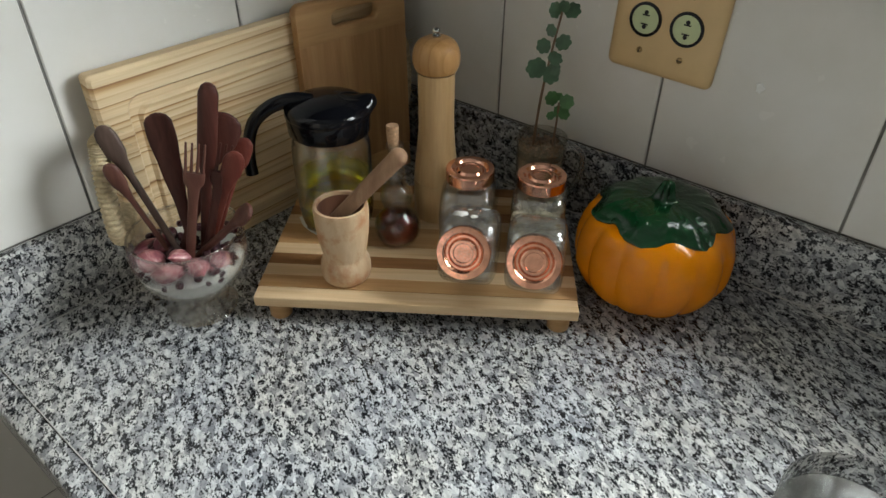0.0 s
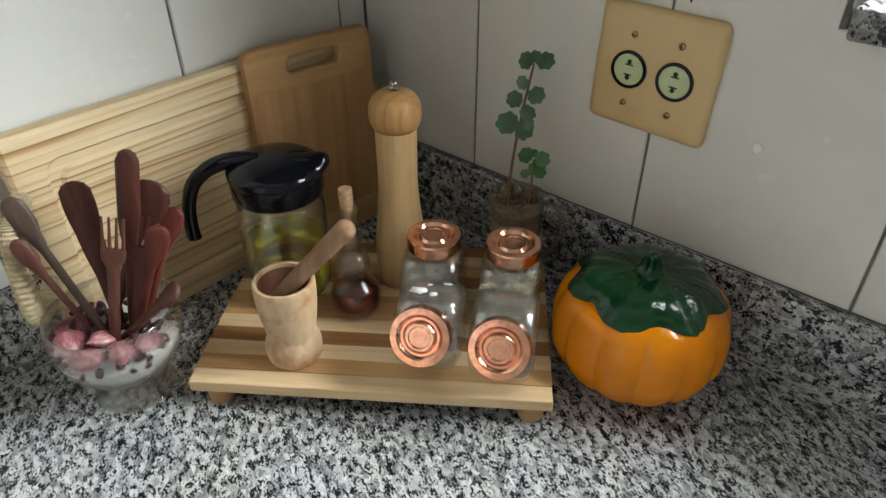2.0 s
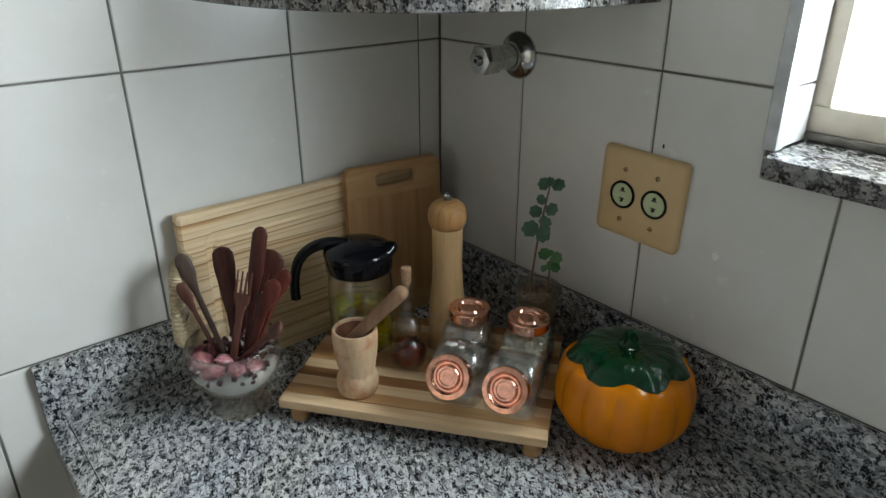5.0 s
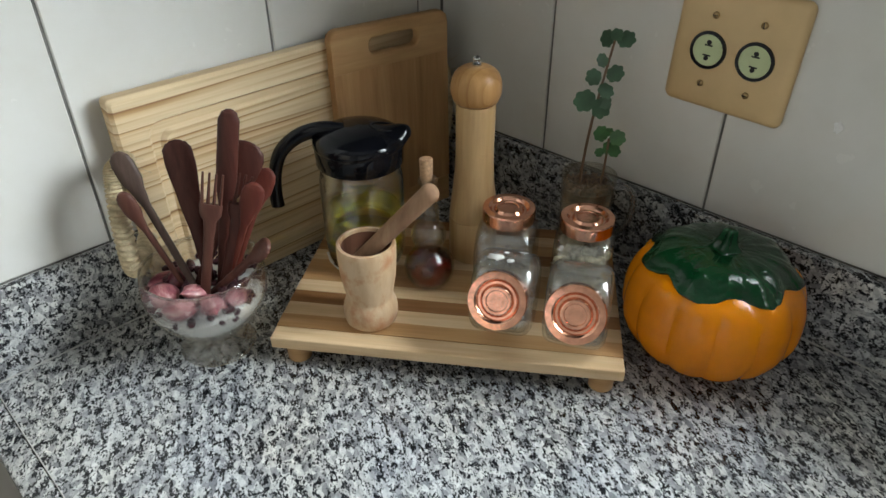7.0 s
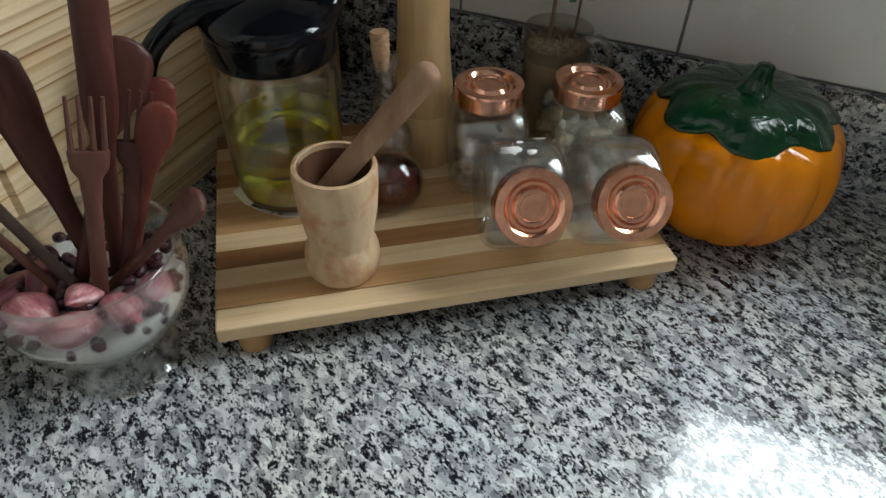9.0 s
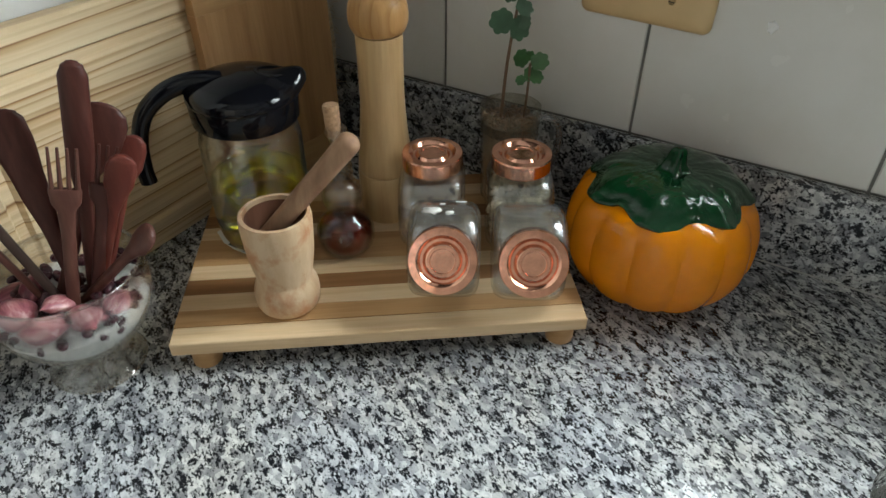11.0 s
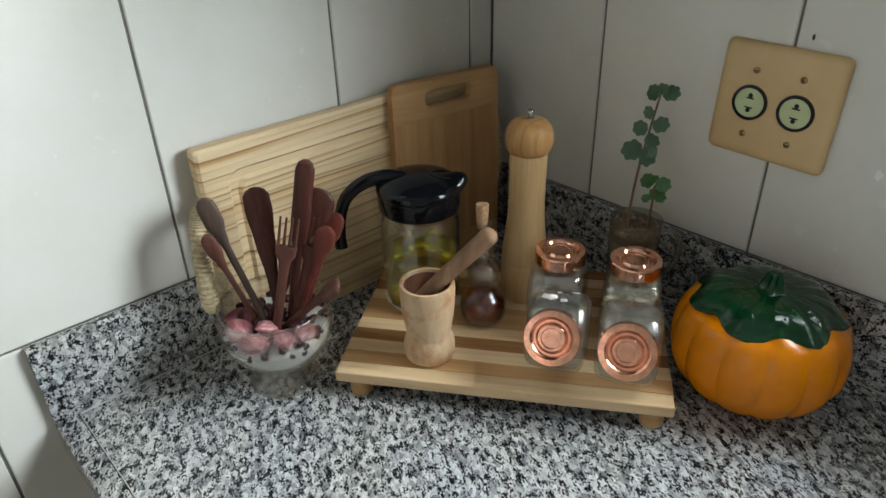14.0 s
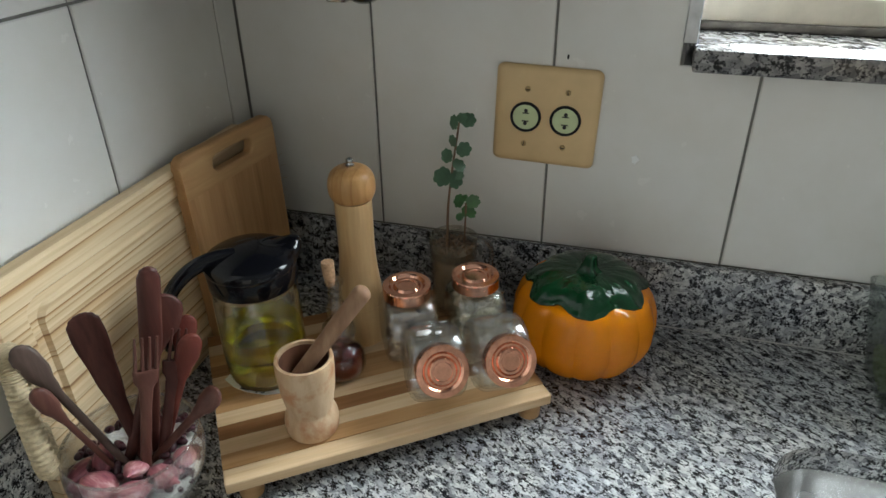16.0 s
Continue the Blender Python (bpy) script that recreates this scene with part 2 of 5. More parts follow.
def pine():
    """Pine with close, nearly straight growth lines along the board and paler bands between them."""
    m, nt, b = material("pine_board")
    drift = noise_tex(nt, coords(nt, (5, 1.0, 24)), 1.0, 2, 0.5)
    sep = nt.nodes.new("ShaderNodeSeparateXYZ")
    nt.links.new(coords(nt, (1, 1, 1)), sep.inputs[0])
    def saw(freq, wander):
        mul = nt.nodes.new("ShaderNodeMath")
        mul.operation = "MULTIPLY"
        mul.inputs[1].default_value = wander
        nt.links.new(drift, mul.inputs[0])
        ma = nt.nodes.new("ShaderNodeMath")
        ma.operation = "MULTIPLY_ADD"
        ma.inputs[1].default_value = freq
        nt.links.new(sep.outputs["Z"], ma.inputs[0])
        nt.links.new(mul.outputs[0], ma.inputs[2])
        fr = nt.nodes.new("ShaderNodeMath")
        fr.operation = "FRACT"
        nt.links.new(ma.outputs[0], fr.inputs[0])
        return fr.outputs[0]
    wide = ramp(nt, saw(56, 2.2), [(0.0, (0.80, 0.65, 0.43)), (0.70, (0.78, 0.61, 0.385)), (0.87, (0.66, 0.45, 0.24)), (0.93, (0.27, 0.13, 0.05)), (0.965, (0.78, 0.61, 0.385))])
    close = ramp(nt, saw(141, 4.5), [(0.0, (1, 1, 1)), (0.55, (0.94, 0.90, 0.85)), (0.88, (0.62, 0.47, 0.33)), (0.97, (1, 1, 1))])
    fade = ramp(nt, noise_tex(nt, coords(nt, (20, 3, 60)), 1.0, 2), [(0.42, (0, 0, 0)), (0.62, (0.9, 0.9, 0.9))])
    col = mix(nt, wide, mix(nt, wide, close, 1.0, "MULTIPLY"), fade)
    calm = ramp(nt, noise_tex(nt, coords(nt, (12, 1.8, 38)), 1.0, 2), [(0.52, (0, 0, 0)), (0.68, (0.5, 0.5, 0.5))])
    col = mix(nt, col, (0.74, 0.57, 0.35), calm)
    fine = noise_tex(nt, coords(nt, (160, 7, 220)), 1.0, 3, 0.6)
    col = mix(nt, col, ramp(nt, fine, [(0.3, (0.84, 0.81, 0.77)), (0.62, (1.0, 1.0, 1.0))]), 1.0, "MULTIPLY")
    nt.links.new(col, b.inputs["Base Color"])
    b.inputs["Roughness"].default_value = 0.55
    b.inputs["Specular IOR Level"].default_value = 0.22
    bump(nt, b, fine, 0.12, 0.0006)
    return m


M_PINE = pine()
M_BAMBOO = wood("oiled_board", (0.34, 0.19, 0.085), (0.52, 0.31, 0.15), (0.63, 0.40, 0.21), (60, 85, 5), 0.5)
M_BAMBOO_END = wood("oiled_board_end", (0.47, 0.28, 0.13), (0.57, 0.36, 0.18), (0.63, 0.42, 0.22), (60, 6, 70), 0.5)
M_MILL = wood("lacquered_beech", (0.50, 0.32, 0.15), (0.60, 0.42, 0.22), (0.66, 0.49, 0.28), (90, 90, 6), 0.38, coat=0.15)
M_MILL_HEAD = wood("darker_beech", (0.38, 0.19, 0.07), (0.50, 0.29, 0.12), (0.58, 0.36, 0.165), (90, 90, 6), 0.34, coat=0.2, bands=30, axis="X", line=0.55)
M_MORTAR = wood("dry_bare_wood", (0.50, 0.33, 0.20), (0.62, 0.46, 0.31), (0.69, 0.55, 0.40), (45, 45, 14), 0.75, patch=(0.42, 0.17, 0.07))
M_PESTLE = wood("handled_wood", (0.20, 0.115, 0.072), (0.31, 0.19, 0.125), (0.39, 0.255, 0.17), (90, 90, 8), 0.55)
M_STRIP_LIGHT = wood("pale_strip", (0.66, 0.46, 0.27), (0.77, 0.58, 0.37), (0.83, 0.66, 0.46), (5, 120, 120), 0.45)
M_STRIP_TAN = wood("tan_strip", (0.47, 0.27, 0.125), (0.57, 0.35, 0.17), (0.63, 0.41, 0.22), (5, 120, 120), 0.45)
M_STRIP_BROWN = wood("brown_strip", (0.25, 0.12, 0.05), (0.33, 0.17, 0.075), (0.40, 0.215, 0.10), (5, 120, 120), 0.45)
M_COPPER = plain("rose_copper", (0.82, 0.43, 0.30), 0.15, metal=1.0, vary=0.15, scale=120, bumps=0.08)
M_COPPER_WORN = plain("scuffed_copper", (0.82, 0.42, 0.29), 0.13, metal=1.0, vary=0.25, scale=140, bumps=0.10)
M_PANE = glass("window_glass", (0.97, 0.98, 0.975), bend=0.0, gloss=0.04, edge=0.3)
M_GLASS = glass("clear_glass", (0.99, 0.995, 0.99), ior=1.5, bend=0.35, gloss=0.05, edge=0.4)
M_JUG = glass("jug_glass", (0.985, 0.995, 0.985), ior=1.5, bend=0.95, gloss=0.05, edge=0.3, sheen=0.02)
M_JAR = glass("jar_glass", (0.99, 1.0, 1.0), ior=1.5, bend=0.10, film=0.012, film_colour=(0.80, 0.85, 0.88), gloss=0.15, edge=0.6, sheen=0.06)
M_GLASS_THICK = glass("thick_glass", (0.99, 1.0, 1.0), ior=1.5, bend=0.35, gloss=0.10, edge=0.9, sheen=0.02)
M_PLANT_GLASS = glass("scratched_glass", (0.95, 0.95, 0.92), bend=0.1, rough=0.05, film=0.16, film_colour=(0.42, 0.34, 0.24))
M_OIL = glass("cooking_oil", (0.86, 0.81, 0.03), ior=1.46, bend=0.95, film=0.03, film_colour=(0.95, 0.90, 0.02), gloss=0.0, edge=0.0, glow=True)
M_MENISCUS = glass("oil_edge", (0.95, 0.92, 0.3), bend=0.6, film=0.05, film_colour=(0.85, 0.85, 0.12), gloss=0.08)
# dark reddish wood: the shade inside the mortar is put into its colour
M_HOLLOW_SHADE = wood("shaded_hollow", (0.10, 0.042, 0.025), (0.15, 0.065, 0.04), (0.20, 0.095, 0.06), (90, 90, 8), 0.7)
M_VINEGAR = glass("dark_vinegar", (0.20, 0.015, 0.005), ior=1.36, bend=0.3, film=0.5, film_colour=(0.17, 0.014, 0.006), gloss=0.0, edge=0.0)
M_BOTTLE = glass("bottle_glass", (0.985, 0.985, 0.98), ior=1.5, bend=0.15, gloss=0.06, edge=0.8, sheen=0.02)
M_PUMPKIN = plain("orange_glaze", (0.66, 0.205, 0.001), 0.09, vary=0.16, scale=22, bumps=0.02, coat=0.0, spec=0.34)
def leaf_glaze():
    m, nt, b = material("green_glaze")
    v = coords(nt, (1, 1, 1))
    nt.links.new(ramp(nt, noise_tex(nt, v, 35, 4), [(0.3, (0.002, 0.026, 0.008)), (0.7, (0.004, 0.044, 0.014))]), b.inputs["Base Color"])
    b.inputs["Roughness"].default_value = 0.10
    b.inputs["Specular IOR Level"].default_value = 0.42
    bump(nt, b, noise_tex(nt, v, 120, 3, 0.5, 0.6), 0.6, 0.0016)
    return m


M_LEAF_GLAZE = leaf_glaze()
M_DARKWOOD = wood("dark_red_wood", (0.038, 0.010, 0.008), (0.068, 0.020, 0.016), (0.10, 0.034, 0.027), (120, 120, 9), 0.45, spec=0.3)
M_MIDWOOD = wood("reddish_wood", (0.070, 0.026, 0.020), (0.108, 0.043, 0.034), (0.145, 0.064, 0.050), (120, 120, 9), 0.45, spec=0.3)
M_REDWOOD = wood("bright_red_wood", (0.080, 0.017, 0.013), (0.125, 0.030, 0.023), (0.165, 0.048, 0.037), (120, 120, 9), 0.40)
M_GREYWOOD = wood("greyish_wood", (0.065, 0.045, 0.040), (0.10, 0.070, 0.062), (0.14, 0.10, 0.09), (120, 120, 9), 0.42)
M_RICE = plain("white_grains", (0.78, 0.77, 0.72), 0.7, vary=0.2, scale=420, bumps=0.8, fine=700)
M_BEAN = plain("dark_bean", (0.055, 0.014, 0.020), 0.3, vary=0.5, scale=120, bumps=0.02)
def clove_skin(name, dark, mid, pale):
    """Thin papery skin, streaked from root to tip."""
    m, nt, b = material(name)
    streak = noise_tex(nt, coords(nt, (190, 190, 38)), 1.0, 4, 0.6, 0.4)
    col = ramp(nt, streak, [(0.30, dark), (0.50, mid), (0.70, pale)])
    nt.links.new(col, b.inputs["Base Color"])
    b.inputs["Roughness"].default_value = 0.28
    bump(nt, b, streak, 0.25, 0.0008)
    return m


M_CLOVE = clove_skin("pink_clove_skin", (0.17, 0.035, 0.055), (0.38, 0.135, 0.15), (0.66, 0.44, 0.42))
M_CLOVE_DARK = clove_skin("purple_clove_skin", (0.09, 0.014, 0.026), (0.20, 0.045, 0.065), (0.42, 0.18, 0.19))
M_JUTE = plain("jute_cord", (0.54, 0.44, 0.28), 0.85, vary=0.3, scale=200, bumps=0.6, fine=900)
M_CORK = plain("cork", (0.44, 0.27, 0.15), 0.85, vary=0.35, scale=380, bumps=0.6)
M_LEAF = plain("succulent_leaf", (0.045, 0.105, 0.052), 0.42, vary=0.3, scale=80, bumps=0.1)
M_LEAF_YOUNG = plain("young_leaf", (0.045, 0.135, 0.038), 0.42, vary=0.3, scale=80, bumps=0.1)
M_STEM = plain("plant_stem", (0.15, 0.085, 0.045), 0.7, vary=0.3)
M_SOIL = plain("potting_soil", (0.10, 0.07, 0.05), 0.95, vary=0.6, scale=260, bumps=1.0)
M_ROOTBALL = plain("wet_root_ball", (0.32, 0.23, 0.15), 0.8, vary=0.4, scale=90, bumps=0.5)
M_PEBBLE = plain("soil_chips", (0.25, 0.17, 0.12), 0.9, vary=0.5, scale=200, bumps=0.4)
M_SEEDS = plain("pale_seeds", (0.74, 0.65, 0.43), 0.7, vary=0.35, scale=260, bumps=0.5)
M_WHITE = plain("white_ceramic", (0.80, 0.81, 0.80), 0.3, vary=0.05, scale=20)
M_PAPER = plain("white_paper", (0.80, 0.79, 0.76), 0.8, vary=0.06)
M_INK = plain("black_ink", (0.02, 0.02, 0.02), 0.7, bumps=0)
M_LIME = plain("lime_green", (0.34, 0.46, 0.03), 0.5, vary=0.2, scale=60)
M_CLEARBOX = glass("clear_plastic", (0.90, 0.93, 0.92), bend=0.3, rough=0.05)


def daylight():
    m, nt, b = material("outdoor_daylight")
    b.inputs["Base Color"].default_value = (0, 0, 0, 1)
    b.inputs["Emission Color"].default_value = (1.0, 0.97, 0.90, 1)
    b.inputs["Emission Strength"].default_value = 2.6
    return m


M_OUTSIDE = daylight()


# ---- mesh helpers ----
def part(name, bm, mat, parent=None, label="", smooth=True, angle=40, recalc=True):
    """Link a bmesh as one mesh object, under its thing or part."""
    me = bpy.data.meshes.new(name)
    if recalc:
        bmesh.ops.recalc_face_normals(bm, faces=bm.faces)
    if smooth:
        lim = radians(angle)
        for f in bm.faces:
            f.smooth = True
        for e in bm.edges:
            if len(e.link_faces) == 2 and e.calc_face_angle(0) > lim:
                e.smooth = False
    bm.to_mesh(me)
    bm.free()
    me.materials.append(mat)
    ob = new(name, me)
    if parent:
        ob.parent = parent
    if label:
        ob["label"] = label
    return ob


def thing(name, m, label, category, group=""):
    ob = new(name)
    ob.empty_display_size = 0.02
    ob.matrix_world = m
    return tagged(ob, label, category, group)


def box_bm(x0, x1, y0, y1, z0, z1, bevel=0.0, seg=2):
    bm = bmesh.new()
    bmesh.ops.create_cube(bm, size=1)
    for v in bm.verts:
        v.co = Vector(((x0 + x1) / 2 + v.co.x * (x1 - x0), (y0 + y1) / 2 + v.co.y * (y1 - y0), (z0 + z1) / 2 + v.co.z * (z1 - z0)))
    if bevel:
        bmesh.ops.bevel(bm, geom=bm.edges[:], offset=bevel, segments=seg, profile=0.5, affect="EDGES")
    return bm


def lathe(profile, n=56, warp=None):
    """Turn a profile of (radius, height) round z; radius 0 closes it."""
    bm = bmesh.new()
    rings = []
    for r, z in profile:
        if r < 1e-6:
            rings.append([bm.verts.new((0, 0, z))])
        else:
            ring = []
            for i in range(n):
                a = 2 * math.pi * i / n
                p = Vector((r * math.cos(a), r * math.sin(a), z))
                ring.append(bm.verts.new(warp(p, a) if warp else p))
            rings.append(ring)
    for a, b in zip(rings, rings[1:]):
        if len(a) == 1 and len(b) == 1:
            continue
        for i in range(n):
            j = (i + 1) % n
            if len(a) == 1:
                bm.faces.new((a[0], b[j], b[i]))
            elif len(b) == 1:
                bm.faces.new((a[i], a[j], b[0]))
            else:
                bm.faces.new((a[i], a[j], b[j], b[i]))
    return bm


def smooth_profile(points, steps=5):
    """A Catmull-Rom curve through the points of a profile."""
    out = []
    for i in range(len(points) - 1):
        p0, p1, p2, p3 = (Vector(points[max(0, min(len(points) - 1, k))]) for k in (i - 1, i, i + 1, i + 2))
        for s in range(steps):
            t = s / steps
            q = 0.5 * ((2 * p1) + (p2 - p0) * t + (2 * p0 - 5 * p1 + 4 * p2 - p3) * t * t + (3 * p1 - p0 - 3 * p2 + p3) * t ** 3)
            out.append((max(0.0, q[0]), q[1]))
    out.append(tuple(points[-1]))
    return out


def smooth_path(points, steps=6):
    out = []
    for i in range(len(points) - 1):
        p0, p1, p2, p3 = (Vector(points[max(0, min(len(points) - 1, k))]) for k in (i - 1, i, i + 1, i + 2))
        for s in range(steps):
            t = s / steps
            out.append(0.5 * ((2 * p1) + (p2 - p0) * t + (2 * p0 - 5 * p1 + 4 * p2 - p3) * t * t + (3 * p1 - p0 - 3 * p2 + p3) * t ** 3))
    out.append(Vector(points[-1]))
    return out


def tube(bm, path, radius, n=10, flat=1.0, facing=None):
    """Sweep a round or flattened section along a path; radius: a number or a function of 0..1."""
    rings = []
    up = Vector(facing) if facing else Vector((0.31, 0.2, 0.93))
    for i, p in enumerate(path):
        d = (path[min(i + 1, len(path) - 1)] - path[max(i - 1, 0)]).normalized()
        s = d.cross(up)
        s = s.normalized() if s.length > 1e-5 else d.orthogonal().normalized()
        w = s.cross(d).normalized()
        r = radius(i / (len(path) - 1)) if callable(radius) else radius
        rings.append([bm.verts.new(p + s * (r * math.cos(2 * math.pi * k / n)) + w * (r * flat * math.sin(2 * math.pi * k / n))) for k in range(n)])
    for a, b in zip(rings, rings[1:]):
        for k in range(n):
            j = (k + 1) % n
            bm.faces.new((a[k], a[j], b[j], b[k]))
    bm.faces.new(rings[0][::-1])
    bm.faces.new(rings[-1])
    return bm


def slab(outline, z0, z1, bevel=0.0, seg=2):
    """A flat outline made into a plate with rounded edges."""
    bm = bmesh.new()
    vs = [bm.verts.new((x, y, z0)) for x, y in outline]
    f = bm.faces.new(vs)
    r = bmesh.ops.extrude_face_region(bm, geom=[f])
    for e in r["geom"]:
        if isinstance(e, bmesh.types.BMVert):
            e.co.z = z1
    bmesh.ops.recalc_face_normals(bm, faces=bm.faces)
    if bevel:
        es = [e for e in bm.edges if abs(e.verts[0].co.z - e.verts[1].co.z) < 1e-7]
        bmesh.ops.bevel(bm, geom=es, offset=bevel, segments=seg, profile=0.5, affect="EDGES")
    return bm


def round_rect(x0, x1, y0, y1, r, n=6):
    pts = []
    for cx, cy, a0 in ((x1 - r, y1 - r, 0), (x0 + r, y1 - r, 90), (x0 + r, y0 + r, 180), (x1 - r, y0 + r, 270)):
        for i in range(n + 1):
            a = radians(a0 + 90 * i / n)
            pts.append((cx + r * math.cos(a), cy + r * math.sin(a)))
    return pts


def ring_slab(outer, inner, z0, z1):
    """A plate with a hole through it."""
    bm = bmesh.new()
    loops = []
    for pts in (outer, inner):
        vs = [bm.verts.new((x, y, z1)) for x, y in pts]
        loops.append([bm.edges.new((vs[i], vs[(i + 1) % len(vs)])) for i in range(len(vs))])
    bmesh.ops.triangle_fill(bm, use_beauty=True, edges=loops[0] + loops[1])
    r = bmesh.ops.extrude_face_region(bm, geom=bm.faces[:])
    for e in r["geom"]:
        if isinstance(e, bmesh.types.BMVert):
            e.co.z = z0
    return bm


def structure(ob, label="", category=""):
    return tagged(ob, label, category, kind="structure")


# ---- room shell ----
def wall_boxes(name, rects, mat, label):
    """A wall made of boxes that butt end to end."""
    bm = bmesh.new()
    for r in rects:
        b2 = box_bm(*r)
        me = bpy.data.meshes.new("tmp")
        b2.to_mesh(me)
        b2.free()
        bm.from_mesh(me)
        bpy.data.meshes.remove(me)
    return structure(part(name, bm, mat, smooth=False), label, "wall")


G = 0.0022  # depth of the joints behind the tile faces
wall_west = wall_boxes("wall_west", [(-0.14, -G, ROOM_Y, 0.14, FLOOR_Z, CEIL_Z)], M_GROUT, "white glazed tile wall with dark grey grout")
wall_north = wall_boxes("wall_north", [
    (-G, WIN_X0 - 0.0055, G, 0.14, FLOOR_Z, CEIL_Z), (WIN_X1, ROOM_X, G, 0.14, FLOOR_Z, CEIL_Z),
    (WIN_X0 - 0.0055, WIN_X1, G, 0.14, FLOOR_Z, WIN_Z0 - 0.023), (WIN_X0 - 0.0055, WIN_X1, G, 0.14, WIN_Z1, CEIL_Z)], M_GROUT, "white glazed tile wall with dark grey grout")
wall_east = wall_boxes("wall_east", [(ROOM_X, ROOM_X + 0.12, ROOM_Y, 0.14, FLOOR_Z, CEIL_Z)], M_PAINT, "plain painted wall")
# the opening in this wall is made up, for the fill lamp
wall_south = wall_boxes("wall_south", [
    (-0.14, 0.5, ROOM_Y - 0.12, ROOM_Y, FLOOR_Z, CEIL_Z), (1.4, ROOM_X + 0.12, ROOM_Y - 0.12, ROOM_Y, FLOOR_Z, CEIL_Z),
    (0.5, 1.4, ROOM_Y - 0.12, ROOM_Y, 1.2, CEIL_Z)], M_PAINT, "plain painted wall with an added opening for the fill lamp")
structure(part("floor", box_bm(-0.14, ROOM_X + 0.12, ROOM_Y - 0.12, 0.14, FLOOR_Z - 0.1, FLOOR_Z), M_FLOOR, smooth=False), "plain floor", "floor")
structure(part("ceiling", box_bm(-0.14, ROOM_X + 0.12, ROOM_Y - 0.12, 0.14, CEIL_Z, CEIL_Z + 0.1), M_CEILING, smooth=False), "plain white ceiling", "ceiling")

# granite worktop with a cut-out for the sink
DEPTH = -0.592
SINK = (0.613, 1.16, -0.50, -0.169)
top = ring_slab([(0.0, -0.0), (2.2, -0.0), (2.2, -0.5702), (0.0, -0.5702)], round_rect(*SINK, 0.055, 8), -0.028, 0.0)
bmesh.ops.recalc_face_normals(top, faces=top.faces)
worktop = structure(part("worktop", top, M_GRANITE, angle=30), "polished black and white speckled granite worktop", "worktop")
bm = box_bm(0.0, 2.2, DEPTH, -0.5708, -0.036, 0.0004, 0.0035, 3)
part("front_edge_strip", bm, M_GRANITE, worktop)
bm = box_bm(0.0105, 2.2, -0.011, 0.0, 0.0006, 0.085, 0.0012, 2)
part("upstand", bm, M_GRANITE, worktop)
bm = box_bm(0.0, 0.0098, DEPTH, 0.0, 0.0006, 0.085, 0.0012, 2)
part("upstand", bm, M_GRANITE, worktop)
# pale sealant in the joints
bm = bmesh.new()
tube(bm, [Vector((0.0105, -0.0115, 0.0004)), Vector((2.2, -0.0115, 0.0004))], 0.0009, 6)
part("sealant", bm, plain("pale_sealant", (0.45, 0.44, 0.42), 0.6), worktop)
bm = bmesh.new()
tube(bm, [Vector((0.0103, -0.02, 0.0004)), Vector((0.0103, -0.57, 0.0004))], 0.0009, 6)
part("sealant", bm, bpy.data.materials["pale_sealant"], worktop)
bm = bmesh.new()
tube(bm, [Vector((0.011, -0.5705, -0.0001)), Vector((2.2, -0.5705, -0.0001))], 0.0006, 6)
part("sealant", bm, bpy.data.materials["pale_sealant"], worktop)
structure(part("worktop_base", box_bm(0.25, 2.2, -0.48, -0.002, FLOOR_Z, -0.20), M_PAINT, smooth=False), "plain painted support under the worktop", "support")
structure(part("worktop_bracket", box_bm(0.02, 0.6, -0.46, -0.01, -0.20, -0.028), M_PAINT, smooth=False), "plain support under the worktop", "support")


def sink():
    t = thing("sink", pose(0, 0, 0), "brushed stainless steel sink bowl set under the granite", "sink")
    bm = bmesh.new()
    rings = []
    x0, x1, y0, y1 = SINK
    for inset, z, r in ((-0.012, -0.0285, 0.065), (0.0, -0.0290, 0.055), (0.003, -0.04, 0.055), (0.010, -0.13, 0.06), (0.03, -0.158, 0.07), (0.12, -0.168, 0.05), (0.155, -0.172, 0.01)):
        rings.append([bm.verts.new((x, y, z)) for x, y in round_rect(x0 + inset, x1 - inset, y0 + inset, y1 - inset, r, 8)])
    for a, b in zip(rings, rings[1:]):
        for i in range(len(a)):
            j = (i + 1) % len(a)
            bm.faces.new((a[i], a[j], b[j], b[i]))
    bm.faces.new(rings[-1])
    ob = part("bowl", bm, M_STEEL, t)
    so = ob.modifiers.new("wall", "SOLIDIFY")
    so.thickness, so.offset = 0.0012, -1
    drain = lathe([(0.0, 0.002), (0.02, 0.002), (0.022, 0.004), (0.034, 0.005), (0.036, 0.001), (0.0, 0.0)], 24)
    d = part("drain", drain, M_CHROME, t)
    d.location = ((x0 + x1) / 2, (y0 + y1) / 2, -0.173)
    rnd = random.Random(8)
    for i in range(16):
        r = rnd.uniform(0.0012, 0.003)
        drop = lathe([(r, 0), (r * 0.8, r * 0.35), (0, r * 0.5)], 10)
        d = part("water_drop", drop, M_GLASS_THICK, t)
        d.location = (rnd.uniform(0.70, 0.9), rnd.uniform(-0.34, -0.27), -0.1715)
    return t


sink()

